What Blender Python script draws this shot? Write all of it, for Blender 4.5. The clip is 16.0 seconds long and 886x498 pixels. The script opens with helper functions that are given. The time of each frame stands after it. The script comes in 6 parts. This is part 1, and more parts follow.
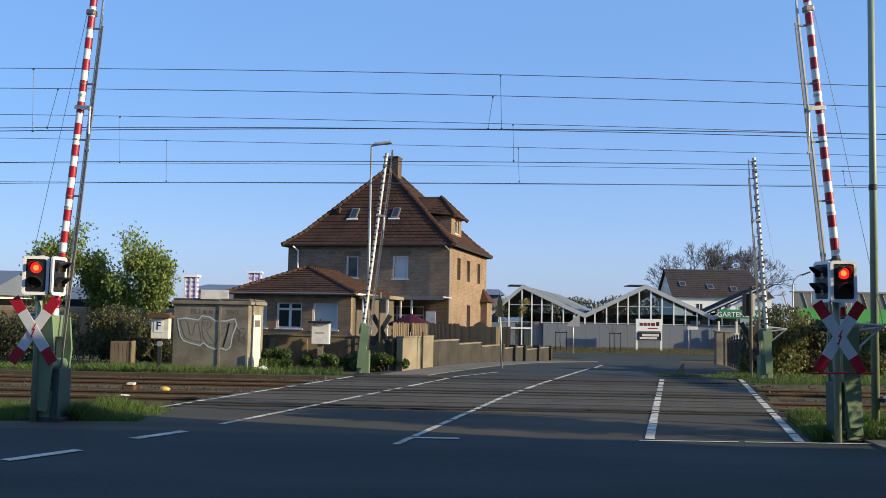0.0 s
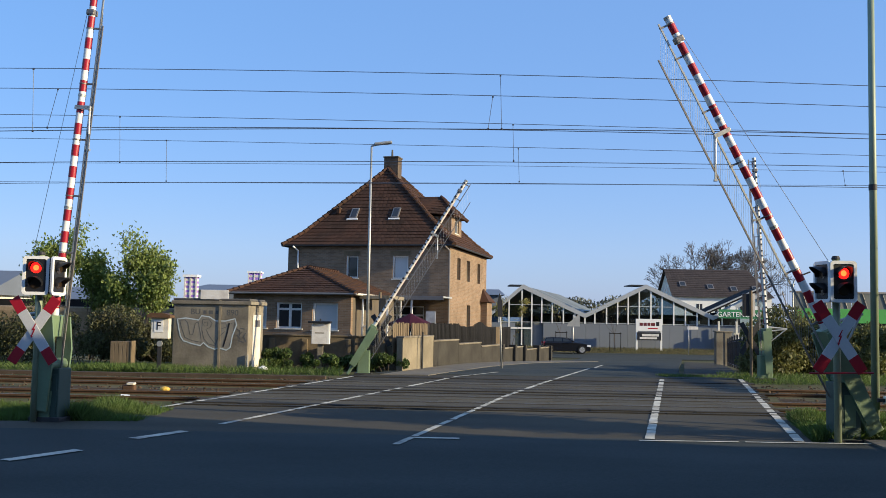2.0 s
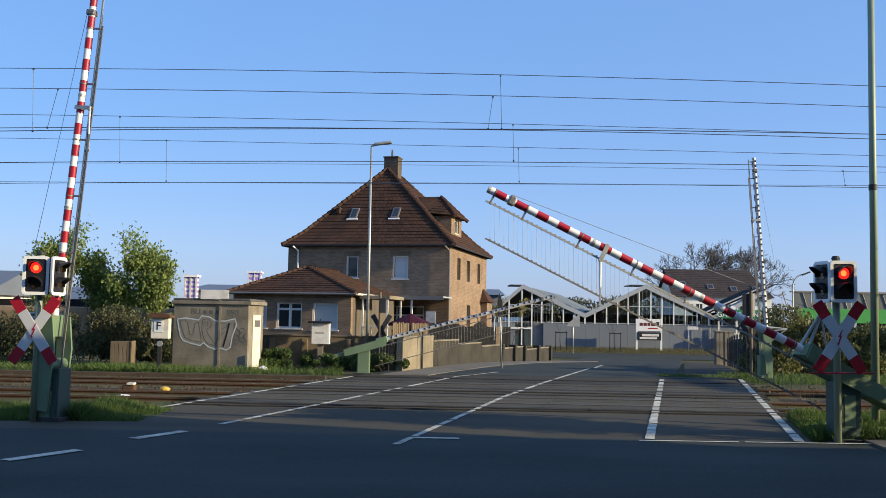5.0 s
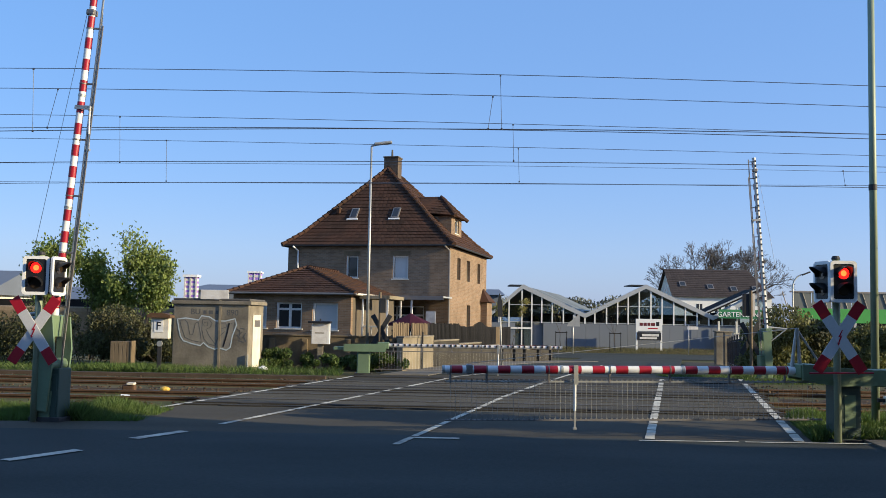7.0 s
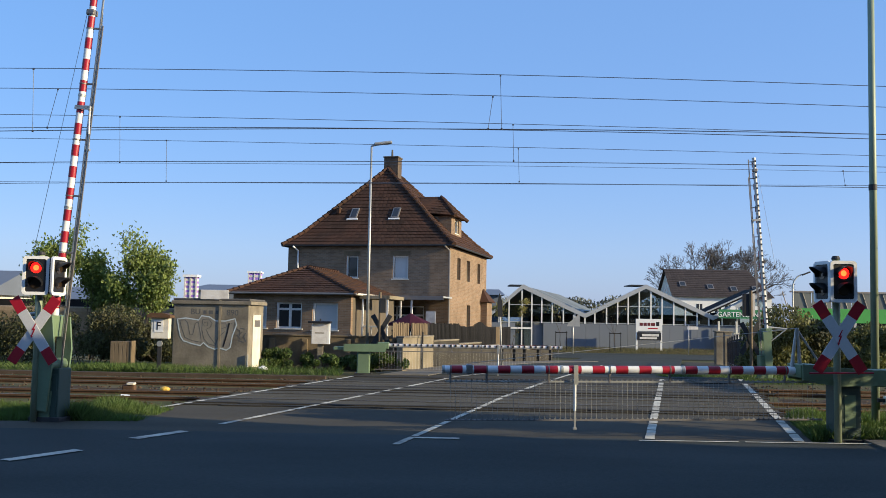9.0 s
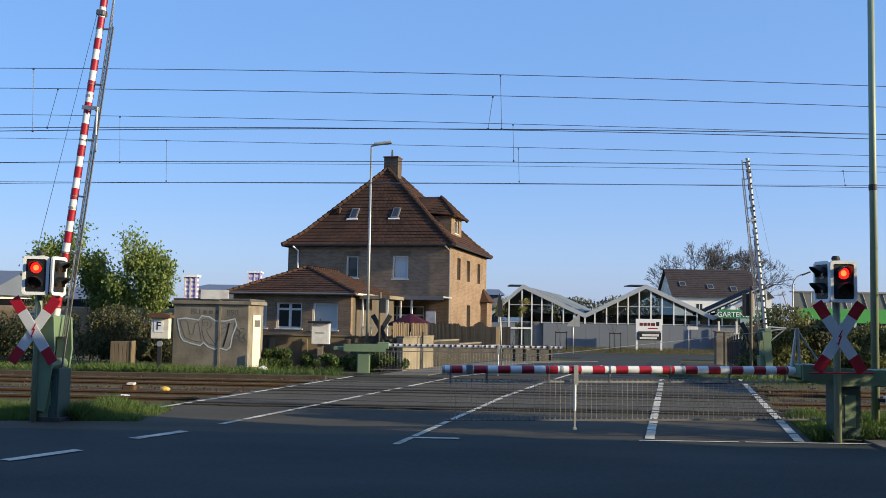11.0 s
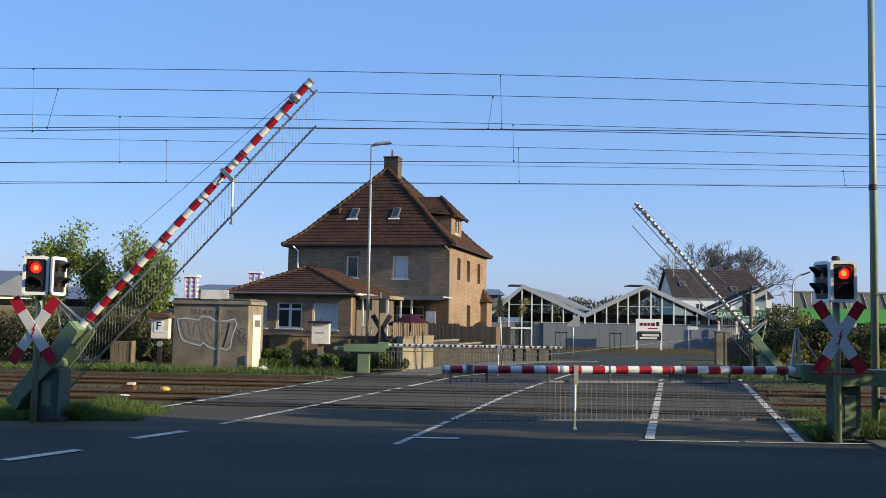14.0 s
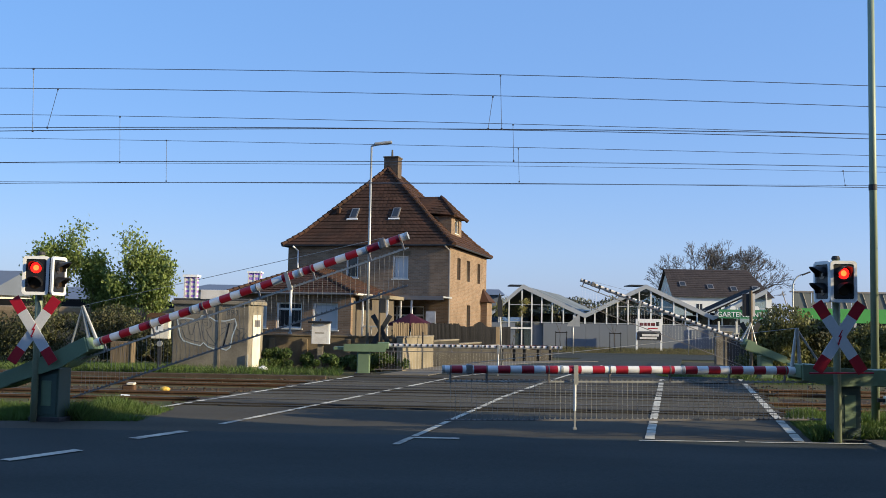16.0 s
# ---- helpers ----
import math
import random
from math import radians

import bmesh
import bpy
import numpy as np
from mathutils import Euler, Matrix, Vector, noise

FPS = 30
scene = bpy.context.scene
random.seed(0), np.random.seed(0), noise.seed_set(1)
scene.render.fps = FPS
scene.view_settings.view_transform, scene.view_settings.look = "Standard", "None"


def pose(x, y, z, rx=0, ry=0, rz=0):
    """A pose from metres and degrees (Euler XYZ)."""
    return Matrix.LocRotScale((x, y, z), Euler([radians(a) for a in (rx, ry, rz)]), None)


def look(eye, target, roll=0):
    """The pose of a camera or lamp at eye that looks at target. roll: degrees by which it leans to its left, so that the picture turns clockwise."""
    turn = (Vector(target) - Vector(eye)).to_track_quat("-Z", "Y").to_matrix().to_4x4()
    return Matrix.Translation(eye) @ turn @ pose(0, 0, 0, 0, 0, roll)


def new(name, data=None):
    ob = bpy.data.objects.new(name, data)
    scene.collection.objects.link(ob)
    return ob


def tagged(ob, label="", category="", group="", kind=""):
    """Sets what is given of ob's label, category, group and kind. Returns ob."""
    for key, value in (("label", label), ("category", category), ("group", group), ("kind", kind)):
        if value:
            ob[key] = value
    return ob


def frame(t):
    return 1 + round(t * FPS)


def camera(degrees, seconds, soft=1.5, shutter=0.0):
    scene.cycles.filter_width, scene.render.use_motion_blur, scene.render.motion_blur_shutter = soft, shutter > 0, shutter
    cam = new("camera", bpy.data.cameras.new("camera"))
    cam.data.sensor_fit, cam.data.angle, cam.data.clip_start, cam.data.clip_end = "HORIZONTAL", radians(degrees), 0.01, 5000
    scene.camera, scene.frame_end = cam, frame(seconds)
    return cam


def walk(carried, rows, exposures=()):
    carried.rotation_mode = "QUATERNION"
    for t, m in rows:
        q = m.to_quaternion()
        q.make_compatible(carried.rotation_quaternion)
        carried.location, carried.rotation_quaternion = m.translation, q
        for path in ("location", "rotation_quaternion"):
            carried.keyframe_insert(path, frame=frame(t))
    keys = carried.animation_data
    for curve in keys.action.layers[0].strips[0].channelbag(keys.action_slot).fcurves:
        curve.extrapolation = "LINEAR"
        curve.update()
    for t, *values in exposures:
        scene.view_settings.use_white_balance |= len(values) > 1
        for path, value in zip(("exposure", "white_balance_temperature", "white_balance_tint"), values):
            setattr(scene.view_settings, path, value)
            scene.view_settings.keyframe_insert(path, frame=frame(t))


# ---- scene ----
# The camera stands still on the verge of the side road, at eye height.
cam = camera(50.83, 16.0, soft=0.75)
EYE = (0.0, 0.0, 1.77)
AIM = look(EYE, (0.0, 10.0, 1.77 + 0.7515), roll=1.0)
walk(cam, [(0.0, AIM), (16.0, AIM)], exposures=[(0.0, 0.72, 5680, 21), (16.0, 0.72, 5680, 21)])

# ---- light: low sun from the right, clear sky ----
SUN_AZ, SUN_EL = -17.5, 17.0          # degrees from +x, and above the horizon
world = bpy.data.worlds.new("sky")
scene.world = world
world.use_nodes = True
wn = world.node_tree
sky = wn.nodes.new("ShaderNodeTexSky")
sky.sky_type, sky.sun_disc = "NISHITA", False
sky.sun_elevation, sky.sun_rotation = radians(SUN_EL), radians(90 - SUN_AZ)
sky.air_density, sky.dust_density, sky.ozone_density = 1.0, 1.0, 3.0
# thin evening haze evens the sky out towards the horizon
haze = wn.nodes.new("ShaderNodeMix")
haze.data_type = "RGBA"
haze.inputs[0].default_value = 0.35
haze.inputs[7].default_value = (2.7, 3.75, 5.6, 1)
clear = wn.nodes.new("ShaderNodeHueSaturation")
clear.inputs["Saturation"].default_value = 1.42
wn.links.new(sky.outputs[0], clear.inputs["Color"])
even = wn.nodes.new("ShaderNodeGamma")
even.inputs["Gamma"].default_value = 0.75
wn.links.new(clear.outputs[0], even.inputs["Color"])
wn.links.new(even.outputs[0], haze.inputs[6])
wn.links.new(haze.outputs[2], wn.nodes["Background"].inputs[0])
wn.nodes["Background"].inputs[1].default_value = 0.121
sun = new("sun", bpy.data.lights.new("sun", "SUN"))
sun.data.energy, sun.data.angle, sun.data.color = 4.5, radians(0.5), (1.0, 0.82, 0.43)
ca, sa, ce, se = math.cos(radians(SUN_AZ)), math.sin(radians(SUN_AZ)), math.cos(radians(SUN_EL)), math.sin(radians(SUN_EL))
sun.matrix_world = look((ca * ce * 60, sa * ce * 60, se * 60), (0, 0, 0))


# ---- materials ----
def M(name, col, rough=0.7, metal=0.0, var=0.25, scale=3.0, fine=40.0, bump=0.15, col2=None, patch=0.5, island=0.0, objrand=0.0, emit=None, power=0.0, stretch=(1, 1, 1)):
    m = bpy.data.materials.new(name)
    m.use_nodes = True
    nt = m.node_tree
    N, L = nt.nodes, nt.links
    b = N["Principled BSDF"]
    b.inputs["Roughness"].default_value, b.inputs["Metallic"].default_value = rough, metal
    if rough >= 0.8 and not metal:
        b.inputs["Specular IOR Level"].default_value = 0.15
    tc = N.new("ShaderNodeTexCoord")
    mp = N.new("ShaderNodeMapping")
    mp.inputs["Scale"].default_value = stretch
    L.new(tc.outputs["Object"], mp.inputs["Vector"])
    n1, n2 = N.new("ShaderNodeTexNoise"), N.new("ShaderNodeTexNoise")
    n1.inputs["Scale"].default_value, n1.inputs["Detail"].default_value = scale, 5
    n2.inputs["Scale"].default_value, n2.inputs["Detail"].default_value = fine, 3
    L.new(mp.outputs[0], n1.inputs["Vector"])
    L.new(mp.outputs[0], n2.inputs["Vector"])
    c = Vector(col)
    d = Vector(col2) if col2 else c * (1 - var)
    r = N.new("ShaderNodeValToRGB")
    r.color_ramp.elements[0].position, r.color_ramp.elements[1].position = max(0.0, patch - 0.18), min(1.0, patch + 0.18)
    r.color_ramp.elements[0].color, r.color_ramp.elements[1].color = (*d, 1), (*c, 1)
    L.new(n1.outputs[0], r.inputs[0])
    hs = N.new("ShaderNodeHueSaturation")
    L.new(r.outputs[0], hs.inputs["Color"])
    ad = N.new("ShaderNodeMapRange")
    ad.inputs["To Min"].default_value, ad.inputs["To Max"].default_value = 1 - var * 0.9, 1 + var * 0.9
    L.new(n2.outputs[0], ad.inputs["Value"])
    val = ad.outputs[0]
    if island or objrand:
        info = N.new("ShaderNodeNewGeometry") if island else N.new("ShaderNodeObjectInfo")
        k = island or objrand
        mr = N.new("ShaderNodeMapRange")
        mr.inputs["To Min"].default_value, mr.inputs["To Max"].default_value = 1 - k, 1 + k
        L.new(info.outputs["Random Per Island" if island else "Random"], mr.inputs["Value"])
        mu = N.new("ShaderNodeMath")
        mu.operation = "MULTIPLY"
        L.new(val, mu.inputs[0])
        L.new(mr.outputs[0], mu.inputs[1])
        val = mu.outputs[0]
    L.new(val, hs.inputs["Value"])
    L.new(hs.outputs[0], b.inputs["Base Color"])
    if bump:
        bp = N.new("ShaderNodeBump")
        bp.inputs["Strength"].default_value, bp.inputs["Distance"].default_value = bump, 0.02
        L.new(n2.outputs[0], bp.inputs["Height"])
        L.new(bp.outputs[0], b.inputs["Normal"])
    if emit:
        b.inputs["Emission Color"].default_value, b.inputs["Emission Strength"].default_value = (*emit, 1), power
    return m


def leafy(name, col, col2, through_part=0.4, **k):
    """A leaf: the light also shines through it."""
    m = M(name, col, 0.6, var=0.25, col2=col2, bump=0, **k)
    N, L = m.node_tree.nodes, m.node_tree.links
    hs = next(n for n in N if n.type == "HUE_SAT")
    out = next(n for n in N if n.type == "OUTPUT_MATERIAL")
    tl, mx = N.new("ShaderNodeBsdfTranslucent"), N.new("ShaderNodeMixShader")
    mx.inputs[0].default_value = through_part
    L.new(hs.outputs[0], tl.inputs["Color"])
    L.new(N["Principled BSDF"].outputs[0], mx.inputs[1])
    L.new(tl.outputs[0], mx.inputs[2])
    L.new(mx.outputs[0], out.inputs[0])
    return m


def brick_mat(name, c1, c2, mortar, w=0.25, h=0.077):
    m = M(name, c1, 0.9, var=0.25, scale=1.2)
    N, L = m.node_tree.nodes, m.node_tree.links
    b, hs = N["Principled BSDF"], next(n for n in N if n.type == "HUE_SAT")
    tc = next(n for n in N if n.type == "TEX_COORD")
    sep, com, add = N.new("ShaderNodeSeparateXYZ"), N.new("ShaderNodeCombineXYZ"), N.new("ShaderNodeMath")
    L.new(tc.outputs["Object"], sep.inputs[0])
    L.new(sep.outputs[0], add.inputs[0])
    L.new(sep.outputs[1], add.inputs[1])
    L.new(add.outputs[0], com.inputs[0])
    L.new(sep.outputs[2], com.inputs[1])
    br = N.new("ShaderNodeTexBrick")
    for k, v in (("Scale", 1.0), ("Brick Width", w), ("Row Height", h), ("Mortar Size", 0.008), ("Bias", 0.0)):
        br.inputs[k].default_value = v
    br.inputs["Color1"].default_value, br.inputs["Color2"].default_value, br.inputs["Mortar"].default_value = (*c1, 1), (*c2, 1), (*mortar, 1)
    L.new(com.outputs[0], br.inputs["Vector"])
    big = N.new("ShaderNodeTexNoise")
    big.inputs["Scale"].default_value = 0.9
    L.new(tc.outputs["Object"], big.inputs["Vector"])
    mx = N.new("ShaderNodeMix")
    mx.data_type, mx.blend_type = "RGBA", "MULTIPLY"
    mx.inputs[0].default_value = 0.6
    L.new(br.outputs["Color"], mx.inputs["A"])
    rp = N.new("ShaderNodeValToRGB")
    rp.color_ramp.elements[0].position, rp.color_ramp.elements[0].color = 0.3, (0.6, 0.58, 0.55, 1)
    rp.color_ramp.elements[1].position = 0.6
    L.new(big.outputs[0], rp.inputs[0])
    L.new(rp.outputs[0], mx.inputs["B"])
    L.new(mx.outputs["Result"], hs.inputs["Color"])
    return m


def glass_mat(name, tint=(0.9, 0.95, 0.95), rough=0.02, alpha=0.5):
    m = bpy.data.materials.new(name)
    m.use_nodes = True
    N, L = m.node_tree.nodes, m.node_tree.links
    out = next(n for n in N if n.type == "OUTPUT_MATERIAL")
    g, t, mx, fr = N.new("ShaderNodeBsdfGlossy"), N.new("ShaderNodeBsdfTransparent"), N.new("ShaderNodeMixShader"), N.new("ShaderNodeFresnel")
    g.inputs["Roughness"].default_value = rough
    t.inputs["Color"].default_value = (*[v * alpha + (1 - alpha) * 0.3 for v in tint], 1)
    fr.inputs["IOR"].default_value = 1.6
    L.new(fr.outputs[0], mx.inputs[0])
    L.new(t.outputs[0], mx.inputs[1])
    L.new(g.outputs[0], mx.inputs[2])
    L.new(mx.outputs[0], out.inputs[0])
    return m


# this dark tone also carries the shade on the front and far roads
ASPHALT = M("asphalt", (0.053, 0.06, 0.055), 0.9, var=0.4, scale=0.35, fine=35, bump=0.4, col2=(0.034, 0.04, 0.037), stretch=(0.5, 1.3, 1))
ASPHALT_OLD = M("asphalt_worn", (0.095, 0.084, 0.058), 0.9, var=0.4, scale=0.6, fine=30, bump=0.35, col2=(0.07, 0.063, 0.046), stretch=(0.35, 1.6, 1))
ASPHALT_EDGE = M("asphalt_mouth", (0.08, 0.071, 0.052), 0.9, var=0.35, scale=0.6, fine=30, bump=0.35, col2=(0.055, 0.05, 0.038), stretch=(0.4, 1.4, 1))
ASPHALT_MID = M("asphalt_dark_patch", (0.06, 0.055, 0.04), 0.9, var=0.35, scale=0.6, fine=30, bump=0.35, col2=(0.045, 0.041, 0.034), stretch=(0.35, 1.6, 1))
PANEL = M("crossing_panel", (0.093, 0.082, 0.056), 0.9, var=0.3, scale=0.8, fine=30, bump=0.3, col2=(0.074, 0.067, 0.052), objrand=0.12)
TAR_SHADOW = M("tar_shadow_band", (0.03, 0.028, 0.025), 0.85, var=0.3, scale=1.5, fine=30, bump=0.3, col2=(0.05, 0.046, 0.038))
RAIL_DULL = M("dull_rail", (0.11, 0.10, 0.085), 0.5, 0.5, var=0.2, scale=3)
PAVE = M("paving", (0.17, 0.155, 0.125), 0.9, var=0.25, scale=0.8, fine=18, bump=0.3, objrand=0.12)
PAINT_W = M("road_paint", (0.6, 0.57, 0.46), 0.8, var=0.25, scale=2.5, fine=25, col2=(0.24, 0.23, 0.2), patch=0.45)
GRASS_G = M("turf", (0.042, 0.054, 0.016), 0.95, var=0.4, scale=0.7, fine=12, col2=(0.11, 0.09, 0.045), bump=0.6)
FIELD = M("field", (0.12, 0.14, 0.05), 0.95, var=0.3, scale=0.06, fine=4, col2=(0.2, 0.15, 0.09), bump=0.3)
SOIL = M("bank_soil", (0.26, 0.19, 0.12), 0.95, var=0.35, scale=0.6, fine=8, col2=(0.16, 0.12, 0.07), bump=0.6)
BALLAST = M("ballast", (0.075, 0.047, 0.022), 0.95, var=0.5, scale=2.0, fine=22, bump=0.8, col2=(0.045, 0.032, 0.02))
STONE = M("ballast_stone", (0.085, 0.06, 0.038), 0.95, var=0.3, island=0.45)
RUST = M("rusty_steel", (0.13, 0.07, 0.033), 0.75, 0.3, var=0.3, scale=4)
RAILTOP = M("worn_rail", (0.2, 0.165, 0.13), 0.5, 0.7, var=0.2, scale=3)
SLEEPER = M("sleeper_wood", (0.08, 0.058, 0.04), 0.9, var=0.35, scale=2, objrand=0.2)
BLADE = leafy("grass_blade", (0.1, 0.165, 0.028), (0.085, 0.13, 0.025), scale=0.8, island=0.4)
LEAF = leafy("leaf", (0.25, 0.3, 0.075), (0.16, 0.22, 0.05), 0.45, scale=0.5, island=0.4)
LEAF_D = leafy("leaf_dark", (0.1, 0.11, 0.035), (0.07, 0.065, 0.025), 0.3, scale=0.6, island=0.45)
LEAF_H = leafy("leaf_olive", (0.17, 0.175, 0.05), (0.12, 0.12, 0.04), 0.4, scale=0.6, island=0.45)
BLADE_DRY = leafy("dry_grass_blade", (0.13, 0.11, 0.05), (0.1, 0.1, 0.04), scale=0.8, island=0.4)
LEAF_W = leafy("leaf_weed", (0.1, 0.15, 0.03), (0.06, 0.095, 0.022), 0.35, scale=1.0, island=0.4)
LEAF_Y = leafy("leaf_yellow", (0.27, 0.24, 0.06), (0.2, 0.18, 0.05), scale=0.6, island=0.4)
# distance haze is put into the colour of the far twigs
LEAF_FAR = M("hazy_twigs", (0.13, 0.13, 0.1), 0.9, var=0.25, scale=0.1, col2=(0.09, 0.1, 0.07), island=0.4, bump=0)
BARK = M("bark", (0.12, 0.095, 0.07), 0.95, var=0.35, scale=4, fine=25, bump=0.5)
# far bark is lightened with distance haze in its colour
BARK_FAR = M("hazed_bark", (0.15, 0.13, 0.11), 0.95, var=0.3, scale=0.5, fine=5, bump=0)
GREEN = M("green_enamel", (0.155, 0.225, 0.125), 0.5, var=0.12, scale=2, col2=(0.12, 0.175, 0.1), bump=0.05)
GREEN_SHADE = M("shaded_green_steel", (0.05, 0.085, 0.065), 0.5, var=0.15, scale=2, bump=0.05)
GALV = M("galvanised_steel", (0.45, 0.45, 0.42), 0.5, 0.6, var=0.15, scale=3, bump=0.05)
POLE_G = M("green_grey_paint", (0.26, 0.31, 0.2), 0.5, 0.1, var=0.15, scale=2, bump=0.05)
DARKM = M("dark_steel", (0.045, 0.045, 0.045), 0.6, 0.4, var=0.2)
RODM = M("zinc_rod", (0.27, 0.27, 0.25), 0.5, 0.6, var=0.15, bump=0)
WHITE = M("white_enamel", (0.8, 0.8, 0.77), 0.4, var=0.06, scale=2, bump=0.03)
# cross white lowered: shade on the right-hand cross is put into it
SIGN_W = M("shade_greyed_white", (0.6, 0.6, 0.59), 0.45, var=0.1, scale=3, bump=0.03)
WHITE_D = M("weathered_white", (0.66, 0.64, 0.6), 0.6, var=0.15, scale=3, col2=(0.46, 0.42, 0.37), patch=0.4)
RED = M("red_sheeting", (0.37, 0.011, 0.024), 0.4, var=0.12, scale=3, bump=0.03)
BLACK = M("black_enamel", (0.012, 0.012, 0.014), 0.45, var=0.1, bump=0.03)
LENS_ON = M("lit_red_lens", (0.7, 0.03, 0.01), 0.2, var=0.02, bump=0, emit=(1.0, 0.012, 0.004), power=1.3)
LENS_HOT = M("lit_red_core", (1, 0.3, 0.1), 0.2, var=0.02, bump=0, emit=(1.0, 0.10, 0.01), power=2.6)
LENS_OFF = M("dark_lens", (0.03, 0.02, 0.012), 0.12, var=0.05, bump=0)
CONCRETE = M("stained_concrete", (0.25, 0.22, 0.165), 0.9, var=0.25, scale=1.3, fine=14, col2=(0.12, 0.104, 0.08), bump=0.3, patch=0.48)
WALLCON = M("wall_render", (0.27, 0.23, 0.16), 0.9, var=0.2, scale=1.1, fine=14, col2=(0.17, 0.145, 0.1), bump=0.3)
# the front garden wall's shade is put into this brown; lintels share it
GARDEN = M("shade_toned_brown", (0.2, 0.155, 0.095), 0.92, var=0.25, scale=1.2, fine=14, col2=(0.12, 0.095, 0.062), bump=0.35)
# shade on the farther wall sections is put into this dark grey
SHADEWALL = M("shaded_garden_wall", (0.06, 0.056, 0.047), 0.92, var=0.25, scale=1.1, fine=14, col2=(0.038, 0.035, 0.03), bump=0.3)
CHIMNEY = M("sooty_brick", (0.13, 0.1, 0.075), 0.9, var=0.25, scale=2, fine=14, bump=0.3, col2=(0.075, 0.06, 0.048))
ROOFING = M("bitumen_roof", (0.11, 0.105, 0.1), 0.9, var=0.25)
CREAM = M("cream_paint", (0.74, 0.7, 0.58), 0.7, var=0.12, scale=3, col2=(0.6, 0.55, 0.45))
HBRICK = brick_mat("brown_brick", (0.29, 0.197, 0.126), (0.2, 0.135, 0.087), (0.27, 0.225, 0.17))
HPLINTH = M("plinth_render", (0.13, 0.11, 0.085), 0.9, var=0.2, scale=1.5)
TILE = M("brown_roof_tile", (0.074, 0.037, 0.023), 0.85, var=0.28, scale=0.9, col2=(0.05, 0.03, 0.02), island=0.2, bump=0.1)
TILE_GREY = M("grey_brown_tile", (0.04, 0.029, 0.025), 0.75, var=0.25, scale=0.6, island=0.2, bump=0.1)
GUTTER = M("zinc_gutter", (0.24, 0.22, 0.2), 0.5, 0.5, var=0.15)
FRAME_W = M("white_window_frame", (0.74, 0.73, 0.69), 0.45, var=0.05, bump=0)
PANE_D = M("dark_window_glass", (0.03, 0.035, 0.04), 0.05, var=0.1, scale=1, bump=0)
BLIND = M("lowered_blind", (0.5, 0.52, 0.52), 0.6, var=0.06, bump=0.03)
FELT = M("dark_roof_felt", (0.022, 0.022, 0.022), 0.95, var=0.2, scale=1.0)
WOOD_L = M("weathered_boards", (0.18, 0.138, 0.088), 0.85, var=0.3, scale=1.5, fine=20, objrand=0.25, stretch=(3, 3, 0.5))
# dark wood; the garden fence's shade is put into it as well
WOOD_D = M("dark_boards", (0.0165, 0.0155, 0.015), 0.85, var=0.3, scale=1.5, objrand=0.25)
MAROON = M("maroon_cloth", (0.05, 0.01, 0.022), 0.85, var=0.2)
GREYSTEEL = M("pale_grey_steel", (0.4, 0.42, 0.43), 0.5, 0.2, var=0.08, scale=0.6, bump=0.03)
GH_WALL = M("grey_panel_wall", (0.15, 0.17, 0.2), 0.7, var=0.1, scale=0.3, bump=0.03)
GH_GLASS = glass_mat("greenhouse_glass", (0.75, 0.85, 0.9), 0.03, 0.75)
INNER = M("interior_dark", (0.05, 0.05, 0.052), 0.9, var=0.5, scale=0.8)
ROOFPANE = M("hazed_roof_glass", (0.15, 0.165, 0.15), 0.6, var=0.2, scale=0.5, objrand=0.15, bump=0)
SIGN_GREEN = M("sign_green", (0.03, 0.2, 0.07), 0.5, var=0.1)
MESHGREEN = M("bright_green_sheet", (0.045, 0.30, 0.05), 0.7, var=0.15, scale=0.3)
BLUE_ROOF = M("slate_blue_roof", (0.13, 0.15, 0.185), 0.6, var=0.15, scale=0.5)
PURPLE = M("purple_sheet", (0.36, 0.2, 0.62), 0.6, var=0.15)
CARPAINT = M("black_car_paint", (0.012, 0.013, 0.018), 0.18, 0.2, var=0.1, bump=0)
CARGLASS = M("car_window", (0.02, 0.025, 0.03), 0.05, var=0.05, bump=0)
RUBBER = M("tyre_rubber", (0.02, 0.02, 0.02), 0.85, var=0.15)
ALLOY = M("alloy_wheel", (0.6, 0.6, 0.6), 0.3, 0.8, var=0.1, bump=0)
LAMPGLASS = M("clear_lamp", (0.75, 0.76, 0.78), 0.1, var=0.05, bump=0)
WIRE = M("copper_wire", (0.06, 0.07, 0.09), 0.5, 0.5, var=0.1, bump=0)
YELLOW = M("yellow_marker_paint", (0.65, 0.42, 0.04), 0.5, var=0.15, scale=6, col2=(0.4, 0.25, 0.05))
INK = M("dark_grey_ink", (0.12, 0.12, 0.115), 0.8, var=0.15)
GRAF = M("graffiti_paint", (0.5, 0.56, 0.56), 0.6, var=0.15, scale=4)
GRAF_FILL = M("faded_graffiti_fill", (0.27, 0.245, 0.195), 0.8, var=0.2, scale=3)


# ---- mesh helpers ----
def link(name, bm, mat, parent=None, label="", at=None, smooth=False):
    me = bpy.data.meshes.new(name)
    bm.normal_update()
    if smooth:
        for f in bm.faces:
            f.smooth = True
    bm.to_mesh(me)
    bm.free()
    for m in (mat if isinstance(mat, (list, tuple)) else [mat]):
        me.materials.append(m)
    ob = new(name, me)
    if parent is not None:
        ob.parent = parent
    if at is not None:
        ob.matrix_basis = at
    if label:
        tagged(ob, label)
    return ob


def part(name, bm, mat, parent, label="", at=None, smooth=False):
    return link(name, bm, mat, parent, label, at, smooth)


def share(name, mesh, parent, m):
    ob = new(name, mesh)
    ob.parent, ob.matrix_basis = parent, m
    return ob


